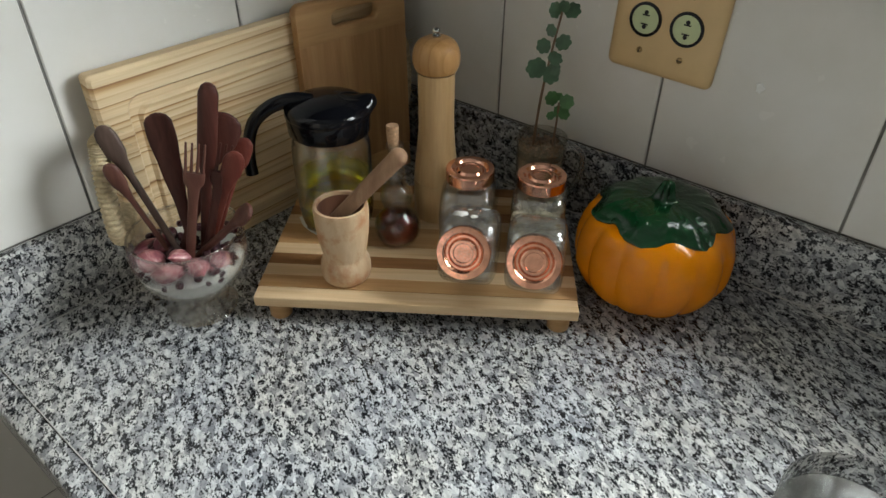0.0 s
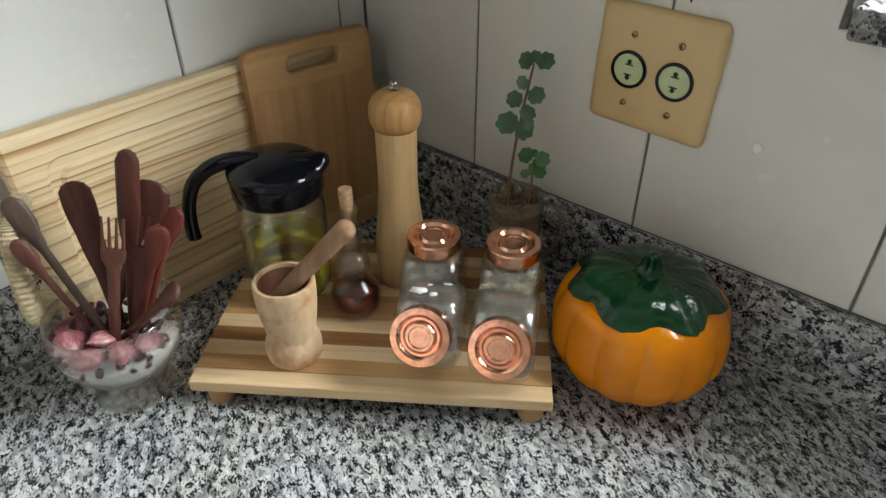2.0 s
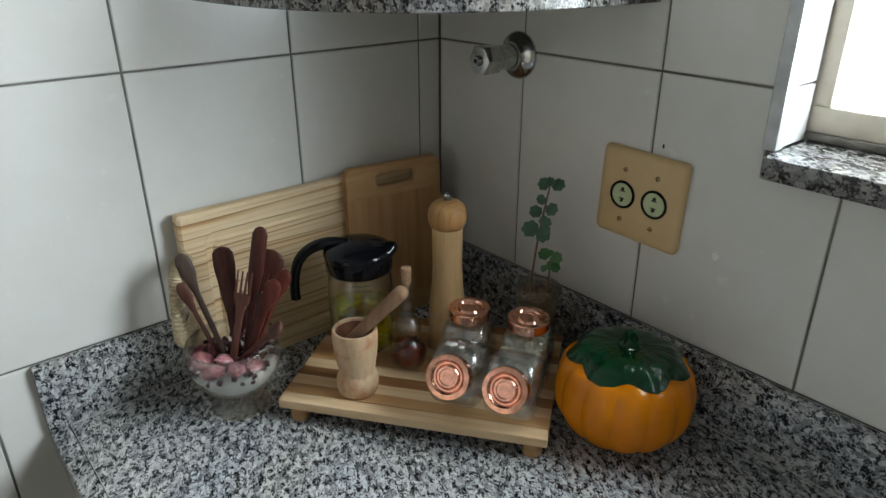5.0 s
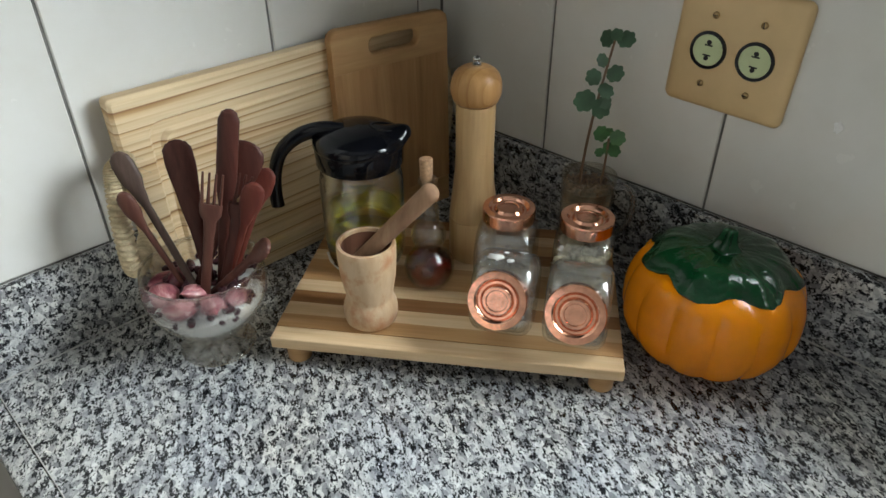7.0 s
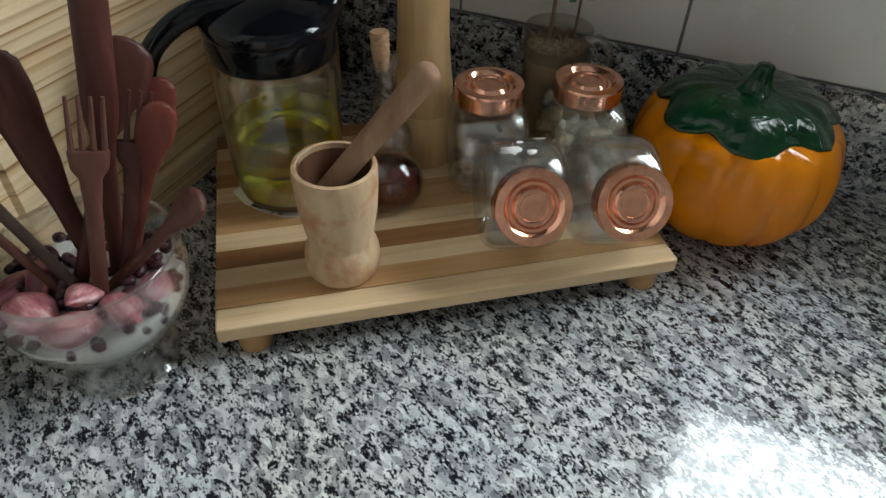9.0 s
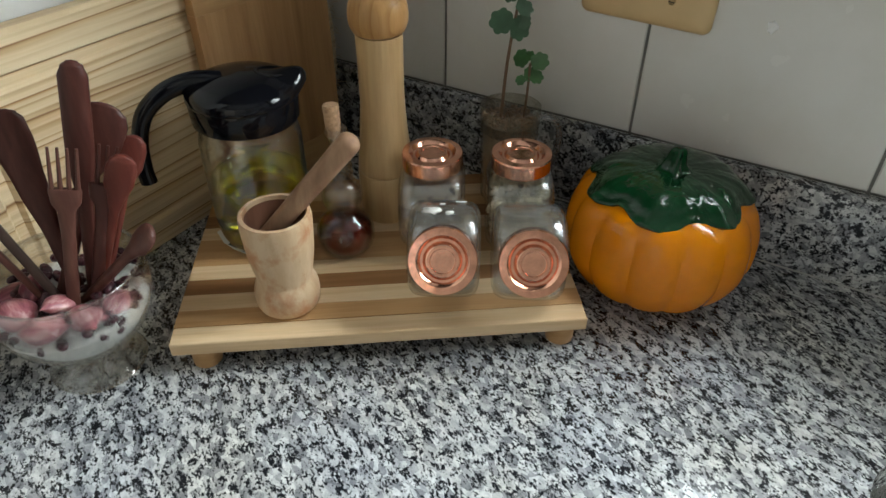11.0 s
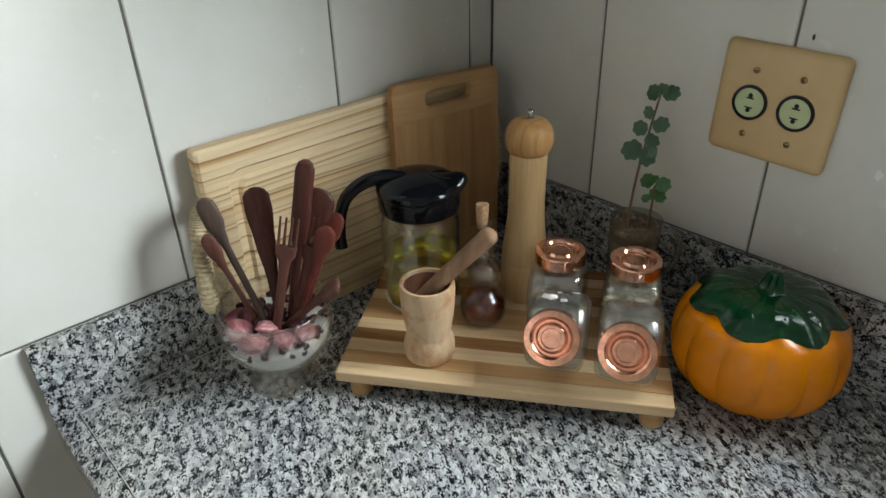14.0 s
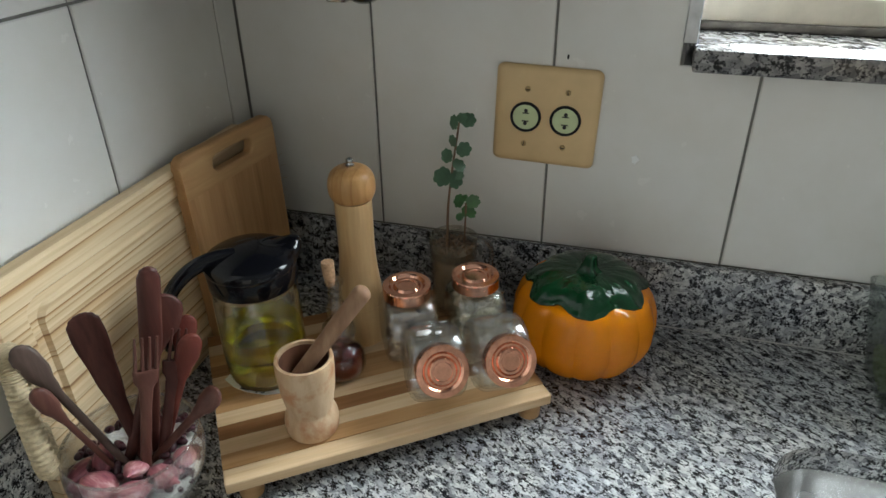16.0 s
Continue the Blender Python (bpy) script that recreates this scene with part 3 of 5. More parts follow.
# window: sill, jamb trim, reveal, frame and pane
window_1 = structure(new("window_1"), "beige painted window with a granite sill in a tiled reveal", "window")
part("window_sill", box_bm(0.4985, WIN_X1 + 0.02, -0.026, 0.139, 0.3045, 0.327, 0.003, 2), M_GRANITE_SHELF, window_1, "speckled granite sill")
part("jamb_trim", box_bm(0.4875, 0.5005, -0.006, 0.010, 0.3275, WIN_Z1, 0.001, 1), M_ALU, window_1, "weathered grey metal corner strip")
for z0, z1 in ((0.3275, 0.3835), (0.3860, 0.684), (0.6865, WIN_Z1)):
    part("reveal_lining", box_bm(WIN_X0 - 0.0055, WIN_X0, 0.0105, 0.064, z0, z1, 0.0008, 1), M_REVEAL, window_1)


def window_frame():
    x0, x1, z0, z1 = WIN_X0 - 0.005, WIN_X1, 0.3275, WIN_Z1
    for name, r in (("bottom_rail", (x0, x1, 0.066, 0.090, z0 + 0.008, z0 + 0.034)), ("top_rail", (x0, x1, 0.066, 0.090, z1 - 0.04, z1)),
                    ("stile", (x0, x0 + 0.022, 0.0662, 0.0898, z0 + 0.034, z1 - 0.04)), ("stile", (x1 - 0.03, x1, 0.0662, 0.0898, z0 + 0.034, z1 - 0.04)),
                    ("mullion", ((x0 + x1) / 2 - 0.015, (x0 + x1) / 2 + 0.015, 0.0662, 0.0898, z0 + 0.034, z1 - 0.04)),
                    ("track", (x0, x1, 0.062, 0.094, z0, z0 + 0.008))):
        part(name, box_bm(*r, 0.002, 2), M_FRAME if name != "track" else M_TRACK, window_1)
    pane = part("pane", box_bm(x0 + 0.022, x1 - 0.03, 0.076, 0.080, z0 + 0.034, z1 - 0.04), M_PANE, window_1, smooth=False)
    pane.visible_shadow = False


window_frame()
structure(part("backdrop", box_bm(-0.6, 4.0, 1.6, 1.62, -1.0, 3.0), M_OUTSIDE, None, smooth=False), "bright hazy daylight outside the window", "backdrop")


# ---- fixtures on the walls ----
def outlet_plate():
    t = thing("outlet_plate", pose(0.361, 0.0, 0.2425, 90, 0, 0) @ pose(0, 0, 0, 0, 0, -1.6), "yellowed square plastic wall plate with two round sockets", "wall socket")
    bm = bmesh.new()
    rings = []
    for inset, z in ((0.0005, 0.0), (0.0, 0.003), (0.0012, 0.0058), (0.0045, 0.0078), (0.010, 0.0084)):
        rings.append([bm.verts.new((x, y, z)) for x, y in round_rect(-0.0557 + inset, 0.0557 - inset, -0.054 + inset, 0.054 - inset, 0.0075, 6)])
    for a, b in zip(rings, rings[1:]):
        for i in range(len(a)):
            j = (i + 1) % len(a)
            bm.faces.new((a[i], a[j], b[j], b[i]))
    bm.faces.new(rings[-1])
    bm.faces.new(rings[0][::-1])
    part("plate", bm, M_PLATE, t)
    for sx in (-0.0212, 0.0212):
        s = part("socket", lathe([(0.0, 0.0092), (0.0136, 0.0092), (0.0136, 0.0084)], 40), M_SOCKET, t, "pale green socket face")
        s.location = (sx, -0.001, 0)
        r = part("socket_ring", lathe([(0.0138, 0.0084), (0.0138, 0.0098), (0.0165, 0.0098), (0.0168, 0.0084)], 40), M_BLACK, t, "black ring")
        r.location = (sx, -0.001, 0)
        for sy, up in ((0.0062, 1), (-0.0062, -1)):
            h = part("pin_hole", slab([(0.0021 * math.cos(a * math.pi / 8), 0.0021 * math.sin(a * math.pi / 8)) for a in range(16)], 0.0092, 0.0096), M_DARK, t)
            h.location = (sx, sy - 0.001 + up * 0.0008, 0)
            h = part("pin_slot", slab([(-0.0036, -0.0006), (0.0036, -0.0006), (0.0036, 0.0006), (-0.0036, 0.0006)], 0.0092, 0.0097), M_DARK, t)
            h.location = (sx, sy - 0.001 - up * 0.0018, 0)
        for sy in (0.0295, -0.031):
            sc = part("screw", lathe([(0.0, 0.0104), (0.0018, 0.0102), (0.0028, 0.0094), (0.003, 0.0083)], 18), M_BRASS, t, "tarnished screw")
            sc.location = (sx, sy, 0)
            sl = part("slot", slab([(-0.0024, -0.0004), (0.0024, -0.0004), (0.0024, 0.0004), (-0.0024, 0.0004)], 0.0100, 0.0106), M_DARK, sc)
            sl.rotation_euler.z = sx * 40 + sy * 30
    return t


outlet_plate()


def wall_valve():
    t = thing("wall_valve", pose(0.158, 0, 0.379, 90, 0, 0), "worn chrome wall valve with hexagonal end and no handle", "valve")
    part("flange", lathe(smooth_profile([(0.0295, 0.0), (0.0295, 0.003), (0.026, 0.007), (0.018, 0.012), (0.0155, 0.018)], 4) + [(0.0, 0.018)], 40), M_CHROME, t)
    part("body", lathe([(0.0, 0.016), (0.015, 0.016), (0.0155, 0.022), (0.0148, 0.048), (0.0, 0.048)], 32), M_CHROME, t)
    hexa = [(0.0185 * math.cos(a * math.pi / 3), 0.0185 * math.sin(a * math.pi / 3)) for a in range(6)]
    part("hex_nut", slab(hexa, 0.043, 0.071, 0.0015), M_CHROME, t, angle=25)
    part("spindle", lathe([(0.0, 0.0765), (0.0052, 0.0765), (0.006, 0.075), (0.0065, 0.0705)], 24), M_CHROME, t)
    part("spindle_hole", lathe([(0.0, 0.0770), (0.0028, 0.0770), (0.0028, 0.0762)], 16), M_DARK, t)
    return t


wall_valve()


def corner_shelf():
    t = thing("corner_shelf", pose(0, 0, 0.4535), "quarter-round granite shelf fixed in the wall corner", "shelf")
    R = 0.354
    bulge = lambda a: R * (1 + 0.11 * math.sin(math.pi * a / 40) ** 2)
    pts = [(0.0005, -0.0005)] + [(0.0005 + bulge(a) * math.sin(a * math.pi / 2 / 40), -0.0005 - bulge(a) * math.cos(a * math.pi / 2 / 40)) for a in range(41)]
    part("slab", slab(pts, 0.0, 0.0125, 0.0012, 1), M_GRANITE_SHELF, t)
    return t


corner_shelf()


def scalloped_dish():
    t = thing("scalloped_dish", pose(0.155, -0.155, 0.4662), "white scalloped ceramic dish on the corner shelf", "dish")
    prof = [(0.0, 0.0), (0.150, 0.0), (0.1640, 0.0015), (0.1665, 0.006), (0.1690, 0.030), (0.1720, 0.060), (0.1690, 0.062), (0.1650, 0.031), (0.1600, 0.008), (0.0, 0.006)]
    flute = lambda p, a: Vector((p.x * (1 - 0.065 * abs(math.sin(a * 5 + 0.3))), p.y * (1 - 0.065 * abs(math.sin(a * 5 + 0.3))), p.z)) if math.hypot(p.x, p.y) > 0.1 else p
    part("dish", lathe(prof, 120, flute), M_WHITE, t)
    return t


scalloped_dish()


# ---- things on the worktop ----
TRAY_Z = 0.030
TRAY_TURN = 36.4


def serving_board():
    t = thing("serving_board", pose(0.161, -0.381, 0, 0, 0, TRAY_TURN), "low wooden serving board of pale and brown strips on short feet", "serving board")
    L, n, w = 0.309, 12, 0.0181
    tones = [M_STRIP_LIGHT, M_STRIP_TAN, M_STRIP_LIGHT, M_STRIP_BROWN, M_STRIP_LIGHT, M_STRIP_TAN, M_STRIP_TAN, M_STRIP_LIGHT, M_STRIP_BROWN, M_STRIP_TAN, M_STRIP_LIGHT, M_STRIP_BROWN]
    for i in range(n):
        bm = box_bm(0, L, i * w, (i + 1) * w - 0.0001, 0.0185, TRAY_Z, 0.0002, 1)
        if i == 0:
            bm.free()
            bm = box_bm(0, L, 0, w - 0.0001, 0.0185, TRAY_Z, 0.0013, 2)
        part("strip", bm, tones[i], t, smooth=False)
    for x, y in ((0.0205, 0.0135), (L - 0.0165, 0.0135), (0.0205, n * w - 0.0135), (L - 0.0165, n * w - 0.0135)):
        f = part("foot", lathe([(0.0, 0.0), (0.0095, 0.0), (0.0108, 0.0015), (0.0112, 0.0185), (0.0, 0.0185)], 28), M_STRIP_TAN, t)
        f.location = (x, y, 0)
    return t


serving_board()


def rope_handle(t, path, seed):
    """A handle wound with jute cord, with frayed ends."""
    bm = bmesh.new()
    tube(bm, path, 0.0064, 10)
    core = part("rope_handle", bm, M_JUTE, t, "pale jute-bound rope handle")
    bm = bmesh.new()
    run = 0.0
    for a, b in zip(path, path[1:]):
        d = b - a
        q = d.to_track_quat("Z", "Y").to_matrix().to_4x4()
        steps = max(1, round(d.length / 0.0042))
        for k in range(steps):
            p = a + d * ((k + 0.5) / steps)
            w = d.length / steps
            for r1, r2, dep, off in ((0.0066, 0.0085, 0.30 * w, -0.33 * w), (0.0085, 0.0085, 0.36 * w, 0.0), (0.0085, 0.0066, 0.30 * w, 0.33 * w)):
                bmesh.ops.create_cone(bm, cap_ends=False, segments=12, radius1=r1, radius2=r2, depth=dep, matrix=Matrix.Translation(p + d.normalized() * off) @ q)
    part("cord_winding", bm, M_JUTE, core)
    rnd = random.Random(seed)
    bm = bmesh.new()
    for i in range(70):
        p = path[rnd.randrange(4, len(path) - 4)]
        e = p + Vector((rnd.uniform(-0.004, 0.016), rnd.uniform(-0.008, 0.024), rnd.uniform(-0.022, 0.010)))
        tube(bm, smooth_path([tuple(p), tuple(p.lerp(e, 0.5) + Vector((0, 0, rnd.uniform(-0.004, 0.004)))), tuple(e)], 3), 0.00026, 4)
    fz = part("loose_fibres", bm, M_JUTE, core)
    fz["kind"] = "stuff"


def pine_board():
    """A thick pine board with a juice groove, upright against the upstand."""
    t = thing("cutting_board", pose(0.0115, -0.416, 0, 0, -0.6, 0), "thick striped pine cutting board with juice groove and rope handles", "cutting board")
    W, H, T = 0.361, 0.222, 0.0155
    bm = bmesh.new()
    # front face rings: rim, groove, middle
    def ring(inset, x, r):
        return [bm.verts.new((x, y, z)) for y, z in round_rect(inset, W - inset, inset, H - inset, r, 5)]
    loops = [ring(0.0, 0.0, 0.004), ring(0.0, T - 0.003, 0.004), ring(0.003, T, 0.004), ring(0.027, T, 0.014), ring(0.030, T - 0.004, 0.014), ring(0.037, T - 0.004, 0.014), ring(0.040, T, 0.014)]
    bm.faces.new(loops[0])
    for a, b in zip(loops, loops[1:]):
        for i in range(len(a)):
            j = (i + 1) % len(a)
            bm.faces.new((a[i], a[j], b[j], b[i]))
    bm.faces.new(loops[-1])
    part("board", bm, M_PINE, t, angle=30)
    for k, pts in enumerate(([(0.010, 0.004, 0.088), (0.040, -0.018, 0.084), (0.0505, -0.0285, 0.090), (0.0490, -0.0265, 0.130), (0.0445, -0.0205, 0.165), (0.0405, -0.0165, 0.1745), (0.030, -0.006, 0.173), (0.010, 0.004, 0.168)],
                             [(0.010, 0.357, 0.168), (0.022, 0.374, 0.166), (0.0250, 0.3835, 0.155), (0.0265, 0.3860, 0.12), (0.0250, 0.3840, 0.082), (0.022, 0.374, 0.070), (0.010, 0.357, 0.068)])):
        rope_handle(t, smooth_path(pts, 8), k)
    return t


pine_board()


def handled_board():
    """A board with end caps and a slot for the fingers."""
    t = thing("cutting_board", pose(0.0285, -0.193, 0, 0, -1.5, -8.0), "brown bamboo cutting board with end caps and a slotted grip", "cutting board")
    W, H, T = 0.147, 0.235, 0.0130
    def turned(bm):
        for v in bm.verts:
            v.co = Vector((v.co.z, v.co.x, v.co.y))
        return bm
    outer = round_rect(0, W, H - 0.045, H, 0.010, 5)
    outer = [(x, max(y, H - 0.045)) for x, y in outer if y > H - 0.03] + [(0.0, H - 0.045), (W, H - 0.045)]
    cap = ring_slab(outer, round_rect(0.045, 0.108, H - 0.031, H - 0.014, 0.008, 6), 0, T)
    bmesh.ops.recalc_face_normals(cap, faces=cap.faces)
    es = [e for e in cap.edges if len(e.link_faces) == 2 and e.calc_face_angle(0) > 1.2 and abs(e.verts[0].co.z - e.verts[1].co.z) < 1e-6 and min(e.verts[0].co.y, e.verts[1].co.y) > H - 0.044]
    bmesh.ops.bevel(cap, geom=es, offset=0.0028, segments=3, profile=0.5, affect="EDGES")
    part("end_cap", turned(cap), M_BAMBOO_END, t, angle=50)
    part("middle", turned(box_bm(0, W, 0.034, H - 0.0452, 0.0002, T - 0.0002)), M_BAMBOO, t, smooth=False)
    part("end_cap", turned(box_bm(0, W, 0, 0.0338, 0, T, 0.002, 2)), M_BAMBOO_END, t)
    return t


handled_board()


def pepper_mill():
    t = thing("pepper_mill", pose(0.1965, -0.154, TRAY_Z), "tall turned pale wood pepper mill with round head", "pepper mill")
    base = [(0.0, 0.0), (0.0235, 0.0), (0.0243, 0.0015), (0.0243, 0.044), (0.0236, 0.0452)]
    part("base", lathe(base + [(0.0, 0.0452)], 48), M_MILL, t)
    body = [(0.0, 0.0455), (0.0236, 0.0455)] + smooth_profile([(0.0241, 0.047), (0.0228, 0.062), (0.0202, 0.085), (0.0186, 0.11), (0.0186, 0.14), (0.0188, 0.1655)], 4) + [(0.0, 0.1655)]
    part("body", lathe(body, 48), M_MILL, t)
    head = [(0.0, 0.1662), (0.0185, 0.1662)] + smooth_profile([(0.0205, 0.1675), (0.0232, 0.1745), (0.0232, 0.1850), (0.0196, 0.1940), (0.0125, 0.1990), (0.005, 0.2000)], 5) + [(0.0, 0.200)]
    part("head", lathe(head, 48), M_MILL_HEAD, t)
    part("knob", lathe([(0.0, 0.1985), (0.0042, 0.1985), (0.0042, 0.2015), (0.0022, 0.2030)] + smooth_profile([(0.0026, 0.2035), (0.0038, 0.2058), (0.0026, 0.2082), (0.0, 0.209)], 3), 20), M_CHROME, t, "steel knob")
    return t


pepper_mill()


def mortar():
    t = thing("mortar", pose(0.204, -0.299, TRAY_Z), "waisted bare wooden mortar with a pale rim", "mortar")
    out = smooth_profile([(0.0195, 0.0), (0.0232, 0.0028), (0.0246, 0.011), (0.0238, 0.0195), (0.0213, 0.0255), (0.0208, 0.029), (0.0223, 0.038), (0.0243, 0.051), (0.0254, 0.065), (0.0258, 0.078), (0.0251, 0.083)], 5)
    inn = smooth_profile([(0.0228, 0.0835), (0.0216, 0.080), (0.0205, 0.060), (0.017, 0.034), (0.010, 0.024), (0.0, 0.022)], 4)
    part("outside", lathe([(0.0, 0.0)] + out + inn[:3] + [(0.0216, 0.060), (0.0182, 0.032), (0.0108, 0.0205), (0.0, 0.0185)], 48), M_MORTAR, t)
    # inner surface coloured darker, for the shade in the hollow
    part("hollow", lathe([(0.0212, 0.0795)] + [(r - 0.0002, z + 0.0002) for r, z in inn[4:]], 48), M_HOLLOW_SHADE, t, "hollow in wood darkened for the shade inside")
    return t


mortar()


def pestle():
    t = thing("pestle", pose(0.204, -0.299, TRAY_Z), "brown wooden pestle leaning in the mortar", "pestle")
    a, b = Vector((-0.0135, -0.0125, 0.052)), Vector((0.0475, 0.0375, 0.139))
    steps = [0, 0.01, 0.03, 0.06, 0.1, 0.2, 0.35, 0.5, 0.65, 0.8, 0.9, 0.94, 0.955, 0.97, 0.98, 0.99, 0.996, 1.0]
    path = [a.lerp(b, q) for q in steps]
    def r(s):
        tip = min(1, math.sqrt(max(0.0, 1 - ((s - 0.94) / 0.06) ** 2))) if s > 0.94 else 1
        low = math.sqrt(max(0.02, 1 - ((0.10 - s) / 0.10) ** 2)) if s < 0.10 else 1
        return (0.0064 + 0.0020 * s + 0.0015 * max(0, 0.3 - s)) * max(0.08, tip) * max(0.3, low)
    bm = bmesh.new()
    tube(bm, path, lambda q: r(steps[round(q * (len(steps) - 1))]), 18)
    part("shaft", bm, M_PESTLE, t)
    return t


pestle()


def oil_jug():
    t = thing("oil_jug", pose(0.127, -0.239, TRAY_Z + 0.0012, 0, 0, 47), "glass oil jug with black plastic lid, half full of yellow oil", "jug")
    sq = lambda p, a: p * (1 + 0.018 * math.cos(4 * a))
    out = smooth_profile([(0.030, 0.0), (0.0350, 0.003), (0.0385, 0.012), (0.0402, 0.030), (0.0405, 0.060), (0.0405, 0.090), (0.0390, 0.101), (0.0370, 0.106), (0.0370, 0.114)], 4)
    inn = smooth_profile([(0.0350, 0.114), (0.0350, 0.106), (0.0368, 0.100), (0.0383, 0.090), (0.0383, 0.060), (0.0379, 0.030), (0.0362, 0.014), (0.031, 0.007), (0.0, 0.006)], 4)
    part("glass_body", lathe([(0.0, 0.0015), (0.028, 0.0012)] + out + inn, 56), M_JUG, t)
    oil = smooth_profile([(0.0, 0.0063), (0.0305, 0.0073), (0.0357, 0.015), (0.0375, 0.030), (0.0379, 0.0600)], 4) + [(0.0, 0.0600)]
    part("oil", lathe(oil, 56), M_OIL, t, "clear yellow cooking oil")
    part("oil_edge", lathe([(0.0366, 0.0598), (0.0380, 0.0592), (0.0381, 0.0612), (0.0376, 0.0604)], 56), M_MENISCUS, t)
    # lid: band, domed top drawn up to a narrow beak
    def drawn(p, a):
        r = math.hypot(p.x, p.y)
        if p.z < 0.1283 or r < 1e-6:
            return p
        k = max(0.0, math.cos(a + 0.06)) ** 30
        w = max(0.0, min(1.0, (r - 0.020) / 0.021))
        w = w * w * (3 - 2 * w)
        f = 1 + 0.0065 * k * w / r
        return Vector((p.x * f, p.y * f, p.z + 0.0080 * k * w))
    lid = [(0.0, 0.110), (0.0355, 0.110), (0.0402, 0.1105), (0.0413, 0.112), (0.0420, 0.1275), (0.0418, 0.1290), (0.0428, 0.1305)]
    lid += smooth_profile([(0.0429, 0.1325), (0.0422, 0.1360), (0.0390, 0.1395), (0.030, 0.1438), (0.016, 0.1470), (0.0, 0.1480)], 6)
    part("lid", lathe(lid, 120, drawn), M_BLACK, t, "glossy black plastic lid")
    ring = lathe([(0.0095, 0.0), (0.0095, 0.0022), (0.0115, 0.0022), (0.0120, 0.0)], 32, lambda p, a: Vector((p.x * 1.3, p.y * 0.85, p.z)))
    pr = part("pour_flap", ring, M_BLACK, t)
    pr.location, pr.rotation_euler = (0.0255, -0.0015, 0.1440), (0, radians(8), radians(-3))
    bm = bmesh.new()
    path = smooth_path([(-0.014, 0, 0.1415), (-0.034, 0, 0.1435), (-0.055, 0, 0.1375), (-0.073, 0, 0.122), (-0.0815, 0, 0.100), (-0.084, 0, 0.078), (-0.0835, 0, 0.064)], 6)
    tube(bm, path, lambda s: 0.0085 - 0.0022 * min(1, s * 1.6) + 0.0008 * max(0, s - 0.6), 14, 0.75, (0, 1, 0))
    part("handle", bm, M_BLACK, t, "curved black handle, open at the bottom")
    return t


oil_jug()


def jug_paper():
    t = thing("paper_slip", pose(0.127, -0.239, TRAY_Z + 0.0004), "white printed paper slip under the oil jug", "paper")
    part("sheet", slab([(-0.038, -0.024), (-0.022, -0.032), (-0.006, -0.0345), (0.012, -0.0335), (0.026, -0.027), (0.030, 0.012), (-0.034, 0.012)], 0, 0.0006), M_PAPER, t, smooth=False)
    d = bpy.data.curves.new("digits", "FONT")
    d.body, d.size, d.extrude, d.align_x = "90", 0.012, 0.0001, "CENTER"
    d.materials.append(M_INK)
    ob = new("printed_number", d)
    ob.parent, ob.location, ob.rotation_euler = t, (0.006, -0.0330, 0.0008), (0, 0, radians(12))
    part("printed_bar", box_bm(-0.016, -0.006, -0.0325, -0.0300, 0.0006, 0.0008), M_INK, t, smooth=False)
    return t


jug_paper()


def vinegar_bottle():
    t = thing("gourd_bottle", pose(0.2005, -0.221, TRAY_Z), "small gourd-shaped glass bottle of dark vinegar with a cork", "bottle")
    out = smooth_profile([(0.012, 0.0), (0.0185, 0.002), (0.0232, 0.010), (0.0240, 0.019), (0.0215, 0.029), (0.0140, 0.0370), (0.0122, 0.040), (0.0152, 0.047), (0.0166, 0.054), (0.0148, 0.062), (0.0100, 0.069), (0.0100, 0.076), (0.0095, 0.083), (0.0068, 0.092), (0.0064, 0.104), (0.0066, 0.108)], 4)
    lip = [(0.0086, 0.109), (0.0088, 0.1125), (0.0080, 0.1140), (0.0058, 0.1140)]
    inn = [(r - 0.0016, z) for r, z in reversed(out) if z > 0.004]
    inn = [(max(0.0044, r), z) for r, z in inn] + [(0.0, 0.0035)]
    part("glass_body", lathe([(0.0, 0.001)] + out + lip + inn, 40), M_BOTTLE, t)
    fill = [(r - 0.0018, z) for r, z in out if 0.0045 < z <= 0.031]
    part("vinegar", lathe([(0.0, 0.0042)] + fill + [(0.0, fill[-1][1])], 40), M_VINEGAR, t, "dark red vinegar")
    bm = lathe([(0.0, 0.104), (0.0042, 0.104), (0.0058, 0.1145), (0.0063, 0.128), (0.0058, 0.1295), (0.0, 0.1295)], 20)
    c = part("cork", bm, M_CORK, t, "short natural cork")
    c.rotation_euler = (radians(-2), radians(-3), 0)
    return t


vinegar_bottle()


